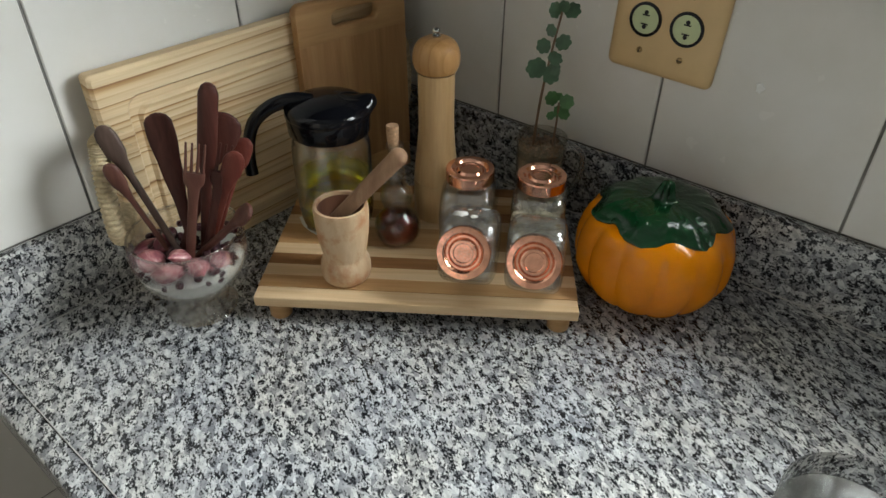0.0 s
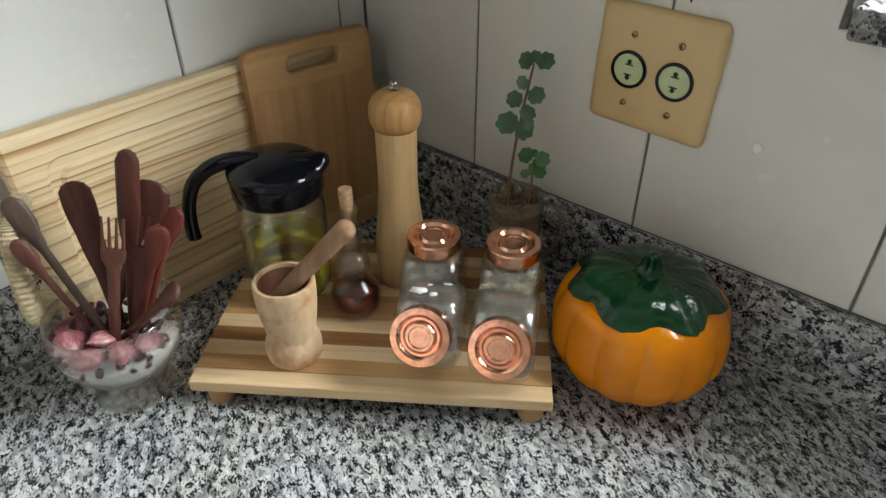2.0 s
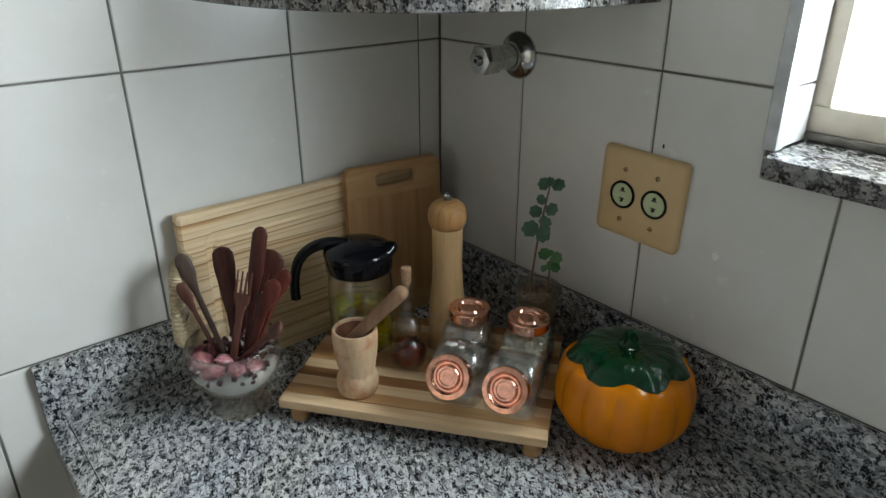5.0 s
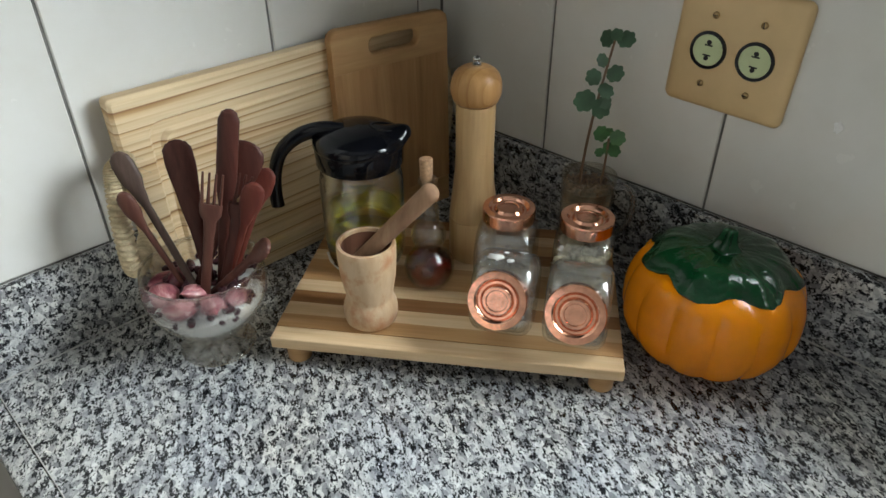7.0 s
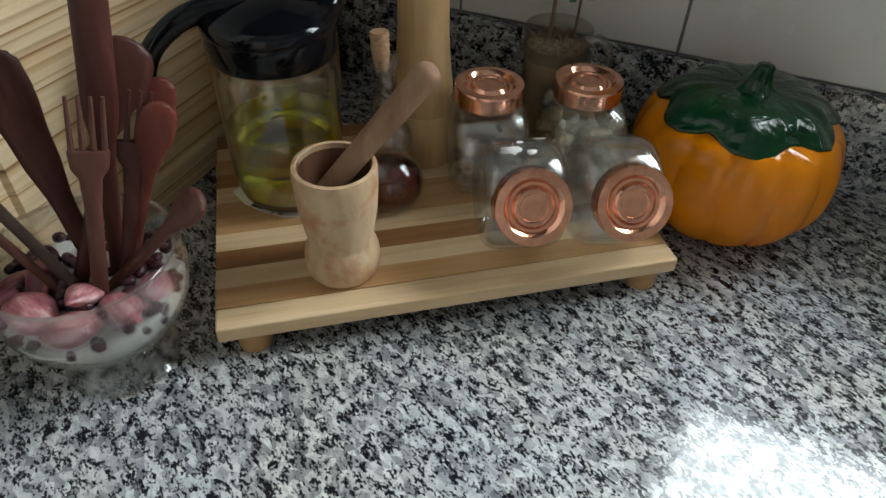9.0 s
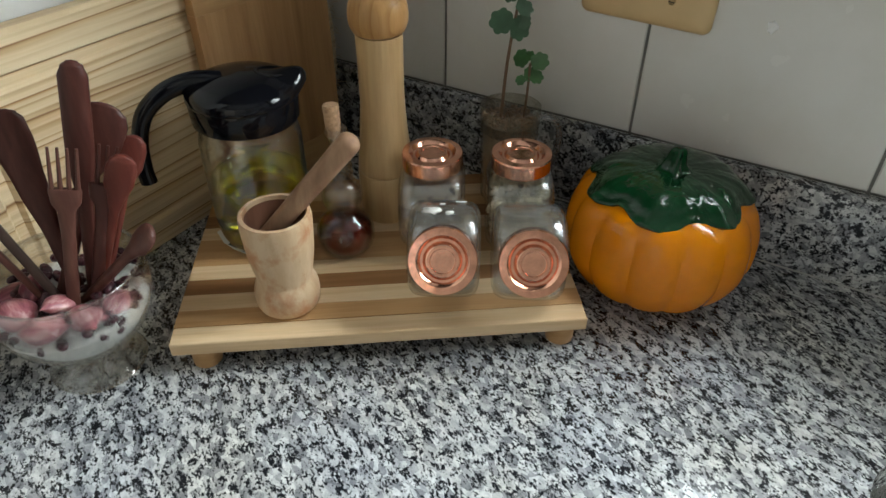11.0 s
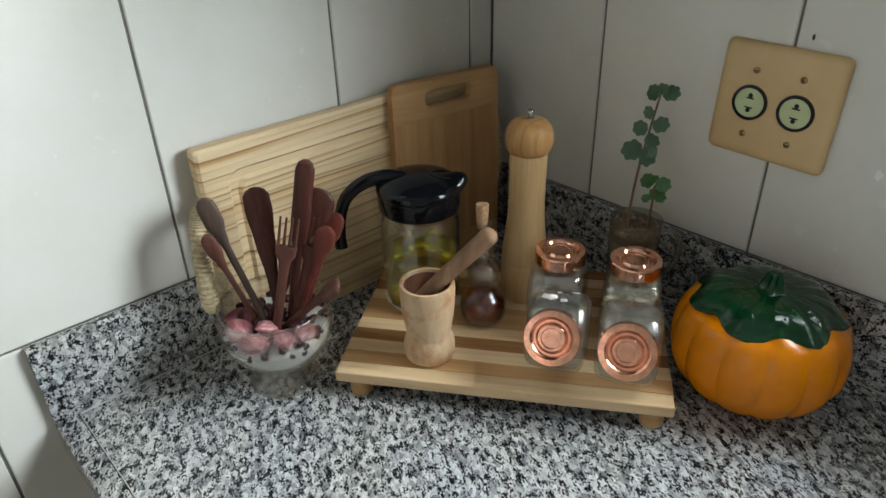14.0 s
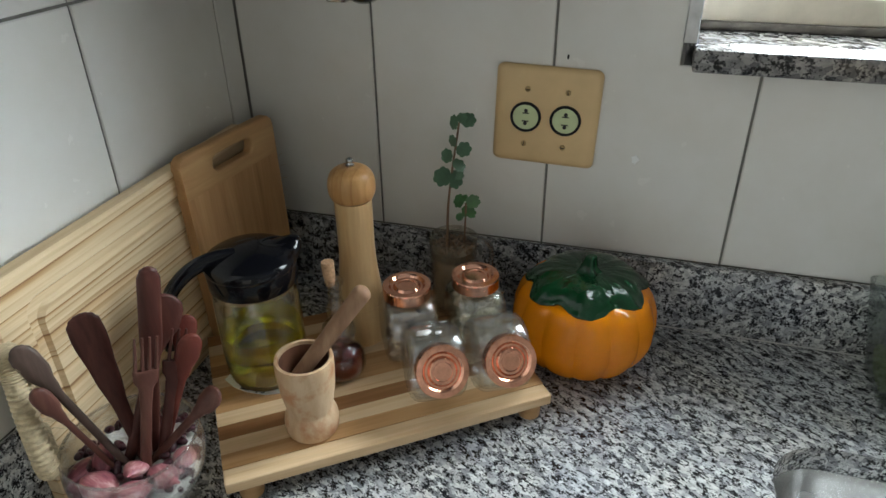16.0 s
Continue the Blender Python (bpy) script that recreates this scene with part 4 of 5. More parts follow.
def candy_jar(m, label, fill=None, lid_metal=None):
    """A drum-shaped jar with flat cheeks and a screw lid; z runs up through the lid."""
    t = thing("storage_jar", m, label, "jar", "copper-lidded storage jars")
    R, HW = 0.0365, 0.0270
    def drum(r, hw, z0, neck_r, neck_z):
        bm = bmesh.new()
        n = 40
        sections = []
        for s, k in ((-1.0, 0.70), (-0.985, 0.78), (-0.945, 0.86), (-0.87, 0.93), (-0.75, 0.98), (-0.5, 1.0), (0.0, 1.01), (0.5, 1.0), (0.75, 0.98), (0.87, 0.93), (0.945, 0.86), (0.985, 0.78), (1.0, 0.70)):
            ring = []
            for i in range(n):
                a = 2 * math.pi * i / n
                c, q = math.cos(a), math.sin(a)
                e = 2.35
                f = (abs(c) ** e + abs(q) ** e) ** (-1 / e)
                ring.append(bm.verts.new((s * hw, c * f * r * k, z0 + q * f * r * k)))
            sections.append(ring)
        for a, b in zip(sections, sections[1:]):
            for i in range(n):
                j = (i + 1) % n
                bm.faces.new((a[i], a[j], b[j], b[i]))
        bm.faces.new(sections[0][::-1])
        bm.faces.new(sections[-1])
        return bm
    glass_bm = drum(R, HW, R, 0.02, 0.07)
    inner = drum(R - 0.0022, HW - 0.0022, R, 0.02, 0.07)
    bmesh.ops.recalc_face_normals(glass_bm, faces=glass_bm.faces)
    me = bpy.data.meshes.new("tmp")
    bmesh.ops.recalc_face_normals(inner, faces=inner.faces)
    bmesh.ops.reverse_faces(inner, faces=inner.faces)
    inner.to_mesh(me)
    inner.free()
    glass_bm.from_mesh(me)
    bpy.data.meshes.remove(me)
    part("glass_body", glass_bm, M_JAR, t, angle=60, recalc=False)
    neck = lathe([(0.0205, 0.0700), (0.0215, 0.0705), (0.0215, 0.078), (0.0198, 0.078), (0.0196, 0.0700)], 40)
    part("neck", neck, M_JAR, t)
    lid = [(0.0, 0.0798), (0.0225, 0.0798), (0.0228, 0.0722), (0.0240, 0.0718), (0.0246, 0.0728), (0.0246, 0.0832), (0.0240, 0.0846), (0.0190, 0.0850), (0.0184, 0.0846), (0.0160, 0.0820), (0.0140, 0.0820), (0.0120, 0.0842), (0.0112, 0.0846), (0.0092, 0.0846), (0.0088, 0.0836), (0.0084, 0.0834), (0.0, 0.0834)]
    part("lid", lathe(lid, 56), lid_metal or M_COPPER, t, angle=18, label= "shiny copper-coloured screw lid with rings")
    if fill:
        fill(t, R, HW)
    return t


def grains(t, R, HW, top, count, seed, mat, size):
    rnd = random.Random(seed)
    bm = bmesh.new()
    for i in range(count):
        x, y = rnd.uniform(-HW + 0.005, HW - 0.005), rnd.uniform(-R + 0.006, R - 0.006)
        zmin = R - math.sqrt(max(0, (R - 0.005) ** 2 - y * y)) + 0.002
        z = rnd.uniform(zmin, max(zmin + 0.001, top))
        s = size * rnd.uniform(0.7, 1.3)
        bmesh.ops.create_icosphere(bm, subdivisions=1, radius=s, matrix=pose(x, y, z, rnd.uniform(0, 360), rnd.uniform(0, 360), 0) @ Matrix.Diagonal((1, 0.7, 0.45, 1)))
    ob = part("contents", bm, mat, t)
    ob["kind"] = "stuff"


def residue(t, R, HW):
    """Torn paper left on the curved side of a jar."""
    rnd = random.Random(9)
    bm = bmesh.new()
    for cx, ca, wx, wa in ((-0.009, 34, 0.0085, 7), (0.004, 38, 0.0035, 4), (0.013, 12, 0.0045, 4), (-0.002, 20, 0.0025, 3)):
        n = 14
        ring = []
        for i in range(n):
            b = 2 * math.pi * i / n
            k = rnd.uniform(0.65, 1.1)
            x, a = cx + wx * k * math.cos(b), radians(ca + wa * k * math.sin(b))
            c, q = math.cos(a), math.sin(a)
            f = (abs(c) ** 2.35 + abs(q) ** 2.35) ** (-1 / 2.35) * 1.01 * R + 0.0005
            ring.append(bm.verts.new((x, c * f, R + q * f)))
        bm.faces.new(ring)
    ob = part("label_residue", bm, M_PAPER, t, "torn white paper residue")
    so = ob.modifiers.new("thickness", "SOLIDIFY")
    so.thickness = 0.0002


JAR_TURN = 29.0
for x, y, fill, lab in ((0.2543, -0.1690, lambda t, R, H: grains(t, R, H, 0.013, 60, 3, M_PEBBLE, 0.0034), "upright drum-shaped glass jar of dried spice with copper lid"),
                        (0.3164, -0.1330, lambda t, R, H: grains(t, R, H, 0.054, 210, 4, M_SEEDS, 0.0056), "upright drum-shaped glass jar of pale seeds with copper lid")):
    candy_jar(pose(x, y, TRAY_Z, 0, 0, JAR_TURN), lab, fill)
for x, y, lab in ((0.2965, -0.2205, "empty drum-shaped glass jar lying with its copper lid forward"), (0.3525, -0.1905, "empty drum-shaped glass jar tipped forward, copper lid scuffed")):
    candy_jar(pose(x, y, TRAY_Z + 0.0371, 0, 0, JAR_TURN) @ pose(0, 0, 0, 64, 0, 0) @ pose(0, 0, -0.0365), lab, residue if "lying" in lab else None, M_COPPER_WORN)


def pumpkin_pot():
    t = thing("pumpkin_pot", pose(0.4265, -0.0920, 0, 0, 0, 20), "glossy orange ceramic pumpkin pot with a green leaf lid", "pot")
    lobes = 13
    def lobe(p, a):
        g = abs(math.sin(a * lobes / 2))
        k = 1 - 0.045 * (1 - g) ** 1.5 * min(1, p.z / 0.012 + 0.25)
        return Vector((p.x * k, p.y * k, p.z))
    prof = smooth_profile([(0.0, 0.002), (0.034, 0.0), (0.046, 0.004), (0.064, 0.019), (0.0745, 0.038), (0.0765, 0.055), (0.0745, 0.074), (0.066, 0.092), (0.048, 0.1005)], 5)
    inner = [(0.045, 0.099), (0.058, 0.090), (0.07, 0.055), (0.06, 0.02), (0.0, 0.008)]
    part("pot", lathe(prof + inner, 130, lobe), M_PUMPKIN, t, "orange ribbed pot")
    tips = 7
    def leaf(p, a):
        r = math.hypot(p.x, p.y)
        s = min(1.0, r / 0.060)
        w = abs(math.cos((a * tips + 0.6 * math.sin(a * 2 + 0.4)) / 2)) ** 1.5
        k = 1 - s ** 4 * 0.15 * (1 - w) + 0.025 * s * math.sin(a * 2 + 1)
        fold = 0.0011 * s ** 3 * math.cos(a * tips * 2 + 0.8) + 0.00035 * s ** 2 * math.sin(a * 29 + 2 * math.sin(a * 5))
        return Vector((p.x * k, p.y * k, p.z - 0.0050 * s ** 6 * w + fold))
    top = [(0.0, 0.1135), (0.010, 0.1138)] + smooth_profile([(0.02, 0.1140), (0.034, 0.1133), (0.047, 0.1105), (0.056, 0.1064), (0.0635, 0.1010), (0.0650, 0.0990)], 5)
    low = [(0.0638, 0.0970), (0.055, 0.1010), (0.047, 0.1045), (0.0, 0.106)]
    lid = part("lid", lathe(top + low, 144, leaf), M_LEAF_GLAZE, t, "dark green leaf-shaped lid")
    prof = smooth_profile([(0.020, 0.1122), (0.0135, 0.1140), (0.0092, 0.1185), (0.0068, 0.1255), (0.0058, 0.1305), (0.0040, 0.1330), (0.0, 0.1335)], 4)
    def ridged(p, a):
        f = 1 + 0.13 * math.cos(5 * a + 14 * p.z)
        lean = max(0.0, (p.z - 0.113) / 0.02) ** 1.6
        return Vector((p.x * f + 0.001 * lean, p.y * f - 0.003 * lean, p.z))
    bm = lathe(prof, 40, ridged)
    part("stem", bm, M_LEAF_GLAZE, lid, "curved green stem knob")
    bm = bmesh.new()
    for i in range(tips):
        a = 2 * math.pi * i / tips + 0.06
        pth = smooth_path([(0.012 * math.cos(a), 0.012 * math.sin(a), 0.1130), (0.03 * math.cos(a), 0.03 * math.sin(a), 0.1130), (0.050 * math.cos(a + 0.03), 0.050 * math.sin(a + 0.03), 0.1080)], 4)
        tube(bm, pth, lambda s: 0.0011 * (1.1 - s), 8)
    part("leaf_vein", bm, M_LEAF_GLAZE, lid)
    return t


pumpkin_pot()


# ---- goblet with grains, beans and wooden cutlery ----
BOWL = Vector((0.1015, -0.402, 0.0))


def goblet():
    t = thing("glass_goblet", pose(*BOWL), "footed clear glass dessert bowl", "glass bowl")
    foot = [(0.0, 0.0008), (0.030, 0.0), (0.0338, 0.0012), (0.0345, 0.003), (0.032, 0.0055), (0.022, 0.0085), (0.0175, 0.012), (0.0172, 0.017), (0.0205, 0.0195), (0.0205, 0.0225), (0.0175, 0.0245)]
    part("foot", lathe(foot + [(0.012, 0.0262), (0.0, 0.0262)], 56), M_GLASS_THICK, t, "thick clear glass foot")
    out = smooth_profile([(0.0165, 0.0255), (0.027, 0.0285), (0.040, 0.0375), (0.0495, 0.052), (0.0535, 0.069), (0.0530, 0.083), (0.0515, 0.0905)], 6)
    inn = smooth_profile([(0.0498, 0.0905), (0.0512, 0.083), (0.0516, 0.069), (0.0475, 0.0535), (0.0385, 0.040), (0.026, 0.0315), (0.0, 0.0285)], 6)
    part("rim", lathe([(0.0507 + 0.0012 * math.cos(q * math.pi / 5), 0.0908 + 0.0012 * math.sin(q * math.pi / 5)) for q in range(11)], 72), M_GLASS_THICK, t)
    part("bowl", lathe([(0.0, 0.0265), (0.012, 0.0265)] + out + inn, 64), M_GLASS, t)
    return t


goblet()


def goblet_fill():
    rnd = random.Random(12)
    bm = lathe(smooth_profile([(0.0, 0.0288), (0.0255, 0.0319), (0.038, 0.0404), (0.0471, 0.0540), (0.0500, 0.0620)], 5) + [(0.046, 0.0655), (0.03, 0.0675), (0.012, 0.0665), (0.0, 0.067)], 64,
               lambda p, a: Vector((p.x, p.y, p.z + (0.0035 * math.sin(a * 2 + 1) + 0.0015 * math.sin(a * 5) if p.z > 0.061 else 0))))
    ob = part("rice", bm, M_RICE)
    ob.location = BOWL
    tagged(ob, "white rice grains filling the glass bowl", "rice", kind="stuff")
    bm = bmesh.new()
    def bean(r, a, z):
        m = Matrix.Translation((r * math.cos(a), r * math.sin(a), z)) @ pose(0, 0, 0, rnd.uniform(-40, 40), rnd.uniform(-40, 40), rnd.uniform(0, 360)) @ Matrix.Diagonal((1.0, 0.62, 0.55, 1))
        bmesh.ops.create_icosphere(bm, subdivisions=2, radius=0.0056 * rnd.uniform(0.85, 1.15), matrix=m)
    for i in range(85):
        r = 0.045 * math.sqrt(rnd.random())
        bean(r, rnd.uniform(0, 6.283), 0.0695 + rnd.uniform(0, 0.006))
    for i in range(34):
        a = rnd.uniform(0, 6.283)
        z = rnd.uniform(0.058, 0.073)
        bean(0.0472 if z < 0.062 else 0.0478, a, z)
    ob = part("beans", bm, M_BEAN)
    ob.location = BOWL
    tagged(ob, "shiny dark purple beans scattered over white rice", "beans", kind="stuff")


goblet_fill()


def clove(x, y, z, size, rx, rz, mat, label):
    prof = smooth_profile([(0.0, -1.0), (0.42, -0.86), (0.72, -0.35), (0.68, 0.15), (0.40, 0.62), (0.14, 0.95), (0.07, 1.15), (0.0, 1.18)], 4)
    size, z = size * 0.98, z - 0.0035
    bm = lathe([(r * size, h * size) for r, h in prof], 20, lambda p, a: Vector((p.x * (1.0 + 0.10 * math.cos(3 * a)) + 0.10 * p.z * p.z / size, p.y * 0.72, p.z * 1.12 + 0.05 * size * math.sin(2 * a))))
    ob = part("garlic_clove", bm, mat)
    ob.matrix_world = Matrix.Translation(BOWL) @ pose(x, y, z, rx, 0, rz)
    tagged(ob, label, "garlic clove", "garlic cloves in the glass bowl")


for c in ((0.036, -0.014, 0.0765, 0.0150, 78, 70, M_CLOVE, "pink garlic clove with papery skin"), (0.022, -0.034, 0.0755, 0.0150, 82, 130, M_CLOVE, "pink garlic clove with papery skin"),
          (-0.004, -0.036, 0.0765, 0.0175, 86, 80, M_CLOVE, "large pink garlic clove with papery skin"), (0.014, -0.018, 0.0815, 0.0125, 60, 20, M_CLOVE, "small pink garlic clove with split skin"),
          (-0.028, -0.024, 0.0760, 0.0135, 75, 160, M_CLOVE_DARK, "dark purple garlic clove"), (0.040, 0.006, 0.0755, 0.0130, 84, 20, M_CLOVE, "pink garlic clove with papery skin"),
          (-0.018, -0.014, 0.0800, 0.0120, 70, 215, M_CLOVE_DARK, "dark purple garlic clove")):
    clove(*c)


def utensil(name, base, tip, facing, sections, mat, label, category, tines=None):
    """A flat wooden utensil: sections of (along 0..1, half width, half thickness) from base to tip."""
    base, tip = Vector(base), Vector(tip)
    d = (tip - base)
    length = d.length
    d.normalize()
    s = d.cross(Vector(facing)).normalized()
    w = s.cross(d).normalized()
    bm = bmesh.new()
    n = 14
    rings = []
    pts = []
    for i in range(len(sections) - 1):
        for k in range(4):
            f = k / 4
            f2 = f * f * (3 - 2 * f)
            pts.append(tuple(sections[i][0] + (sections[i + 1][0] - sections[i][0]) * f if j == 0 else sections[i][j] + (sections[i + 1][j] - sections[i][j]) * f2 for j in range(3)))
    pts.append(sections[-1][:3])
    for u, hw, ht in pts:
        c = Vector((0, 0, 0)) + d * (u * length)
        ring = []
        for k in range(n):
            a = 2 * math.pi * k / n
            ca, sa = math.cos(a), math.sin(a)
            e = 2.8
            f = (abs(ca) ** e + abs(sa) ** e) ** (-1 / e)
            ring.append(bm.verts.new(c + s * (ca * f * hw) + w * (sa * f * ht)))
        rings.append(ring)
    for a, b in zip(rings, rings[1:]):
        for k in range(n):
            j = (k + 1) % n
            bm.faces.new((a[k], a[j], b[j], b[k]))
    bm.faces.new(rings[0][::-1])
    bm.faces.new(rings[-1])
    prongs = []
    if tines:
        u0, u1, half, count = tines
        for i in range(count):
            o = half * (2 * i / (count - 1) - 1)
            p = [d * (length * (u0 + (u1 - u0) * q / 4)) + s * (o * (0.92 + 0.08 * q / 4)) for q in range(5)]
            prongs.append(tube(bmesh.new(), p, lambda q: 0.0016 * (1 - 0.45 * q), 8, 0.9, tuple(w)))
    ob = part(name, bm, mat, angle=50)
    ob.location = base
    for prong in prongs:
        part("tine", prong, mat, ob)
    return tagged(ob, label, category, "wooden cutlery in the glass bowl")


CAM_SIDE = (0.72, -0.55, 0.35)
SPOON = [(0.0, 0.0042, 0.0035), (0.3, 0.0042, 0.0034), (0.62, 0.0045, 0.0032), (0.72, 0.0075, 0.0032), (0.82, 0.0125, 0.0036), (0.91, 0.0128, 0.0034), (0.955, 0.0112, 0.003), (0.985, 0.0072, 0.0024), (0.996, 0.0038, 0.0018), (1.0, 0.0008, 0.0006)]
PADDLE = [(0.0, 0.0042, 0.0032), (0.35, 0.0055, 0.0032), (0.62, 0.0095, 0.003), (0.85, 0.0125, 0.0028), (0.94, 0.0120, 0.0026), (0.975, 0.0092, 0.0024), (0.994, 0.0048, 0.0018), (1.0, 0.0008, 0.0006)]
KNIFE = [(0.0, 0.004, 0.0035), (0.45, 0.0048, 0.0036), (0.64, 0.0085, 0.0038), (0.72, 0.0085, 0.0045), (0.94, 0.0085, 0.0045), (0.978, 0.0064, 0.0038), (0.995, 0.0034, 0.0022), (1.0, 0.0006, 0.0005)]
FORK = [(0.0, 0.0042, 0.0032), (0.5, 0.0042, 0.003), (0.64, 0.0052, 0.0028), (0.70, 0.0088, 0.0026), (0.765, 0.0094, 0.0024), (0.775, 0.0092, 0.002)]
B = lambda x, y, z: tuple(BOWL + Vector((x, y, z)))
utensil("wooden_spatula", B(0.004, 0.004, 0.066), (0.0765, -0.3885, 0.1965), CAM_SIDE, PADDLE, M_DARKWOOD, "dark brown wooden spatula, broad flat blade up", "spatula")
utensil("wooden_knife", B(0.010, 0.010, 0.066), (0.1225, -0.359, 0.2275), CAM_SIDE, KNIFE, M_DARKWOOD, "tall dark red wooden spreader with rounded grip", "spreader")
utensil("wooden_spoon", B(-0.004, -0.006, 0.066), (0.1185, -0.344, 0.1930), CAM_SIDE, [(u, h * (1.25 if u > 0.7 else 1), q) for u, h, q in SPOON], M_DARKWOOD, "dark wooden spoon with round bowl", "spoon")
utensil("wooden_fork", B(0.016, -0.010, 0.066), (0.1290, -0.386, 0.1835), CAM_SIDE, FORK, M_MIDWOOD, "reddish wooden fork with four tines", "fork", (0.75, 1.0, 0.0078, 4))
utensil("wooden_fork", B(0.020, 0.004, 0.066), (0.1420, -0.365, 0.1790), CAM_SIDE, FORK, M_DARKWOOD, "dark wooden fork with slim tines", "fork", (0.75, 1.0, 0.0050, 3))
utensil("wooden_spoon", B(0.018, 0.008, 0.066), (0.1500, -0.362, 0.1735), CAM_SIDE, [(u, h * 0.72, q) for u, h, q in SPOON], M_REDWOOD, "bright red-brown wooden spoon", "spoon")
utensil("wooden_spoon", B(0.014, 0.016, 0.066), (0.1285, -0.337, 0.1700), CAM_SIDE, [(u, h * 0.70, q) for u, h, q in SPOON], M_REDWOOD, "pale red wooden spoon", "spoon")
utensil("wooden_spoon", B(0.014, 0.000, 0.068), (0.1675, -0.3690, 0.1275), (0.3, -0.3, 0.9), [(u, h * 0.74, q) for u, h, q in SPOON], M_MIDWOOD, "small reddish wooden spoon leaning on the rim", "spoon")
utensil("wooden_spoon", B(-0.002, -0.008, 0.068), (0.0570, -0.4300, 0.1930), CAM_SIDE, [(u, h * 0.72, q) for u, h, q in SPOON], M_GREYWOOD, "greyish dark wooden spoon leaning outwards", "spoon")
utensil("wooden_spoon", B(-0.008, -0.014, 0.068), (0.0725, -0.4400, 0.1660), CAM_SIDE, [(u, h * 0.55, q) for u, h, q in SPOON], M_MIDWOOD, "slim reddish wooden spoon leaning outwards", "spoon")


# ---- potted cutting in a glass mug ----
def glass_mug():
    t = thing("glass_mug", pose(0.277, -0.0745, TRAY_Z, 0, 0, 40), "cloudy glass mug filled with soil", "mug")
    out = [(0.0, 0.0), (0.022, 0.0), (0.0235, 0.002), (0.0250, 0.045), (0.0268, 0.0905), (0.0268, 0.0918)]
    inn = [(0.0250, 0.0918), (0.0248, 0.0900), (0.0230, 0.045), (0.0215, 0.006), (0.0, 0.005)]
    part("body", lathe(out + inn, 48), M_PLANT_GLASS, t)
    bm = bmesh.new()
    tube(bm, smooth_path([(0.0245, 0, 0.078), (0.036, 0, 0.080), (0.045, 0, 0.068), (0.044, 0, 0.045), (0.034, 0, 0.028), (0.0235, 0, 0.026)], 6), 0.0034, 12)
    h = part("handle", bm, M_GLASS_THICK, t)
    h.rotation_euler.z = radians(-8)
    soil = [(0.0, 0.0055), (0.021, 0.0065), (0.0225, 0.045), (0.0236, 0.068), (0.0, 0.068)]
    part("root_ball", lathe(soil, 48), M_ROOTBALL, t, "pale brown root ball")
    soil = [(0.0, 0.0682), (0.0236, 0.0682), (0.0240, 0.078), (0.018, 0.0805), (0.008, 0.0790), (0.0, 0.0795)]
    part("soil", lathe(soil, 48), M_SOIL, t, "dark gritty potting soil")
    rnd = random.Random(4)
    bm = bmesh.new()
    for i in range(110):
        r, a = 0.0228 * math.sqrt(rnd.random()), rnd.uniform(0, 6.283)
        bmesh.ops.create_icosphere(bm, subdivisions=1, radius=rnd.uniform(0.0009, 0.0026), matrix=Matrix.Translation((r * math.cos(a), r * math.sin(a), 0.0800 + rnd.uniform(0, 0.002))) @ pose(0, 0, 0, rnd.uniform(0, 360), rnd.uniform(0, 360), 0) @ Matrix.Diagonal((1.3, 0.8, 0.55, 1)))
    ob = part("soil_crumbs", bm, M_PEBBLE, t)
    ob["kind"] = "stuff"
    return t


glass_mug()


def leaf_bm(size, seed):
    """A fleshy leaf with a scalloped edge, from its stalk at the origin along +x, cupped upwards."""
    rnd = random.Random(seed)
    bm = bmesh.new()
    n = 44
    cols = []
    for ring in range(5):
        f = ring / 4
        pts = []
        for i in range(n):
            a = 2 * math.pi * i / n
            r = 0.5 * (0.92 + 0.20 * abs(math.sin(a * 3.5)) * (1 if abs(a - math.pi) > 0.7 else 0.2))
            x, y = 0.54 + r * math.cos(a) * 1.05, r * math.sin(a) * (0.92 + 0.1 * math.cos(a))
            x, y = 0.54 + (x - 0.54) * f, y * f
            z = 0.10 * (x - 0.3) ** 2 + 0.16 * y * y
            pts.append(Vector((x, y, z)) * size)
        cols.append(pts)
    th = 0.035 * size
    for side, sgn in ((0, 1), (1, -1)):
        rings = []
        for f, pts in enumerate(cols):
            k = th * (1 - (f / 4) ** 3)
            rings.append([bm.verts.new(p + Vector((0, 0, sgn * k))) for p in pts] if f else [bm.verts.new(pts[0] + Vector((0, 0, sgn * k)))])
        for a, b in zip(rings, rings[1:]):
            for i in range(n):
                j = (i + 1) % n
                bm.faces.new((a[0], b[i], b[j]) if len(a) == 1 else (a[i], b[i], b[j], a[j]))
    bmesh.ops.remove_doubles(bm, verts=bm.verts[:], dist=1e-6)
    return bm


def leaf_pose(p, towards, up):
    x = Vector(towards).normalized()
    z = Vector(up)
    z = (z - x * z.dot(x)).normalized()
    y = z.cross(x)
    m = Matrix((x, y, z)).transposed().to_4x4()
    return Matrix.Translation(p) @ m


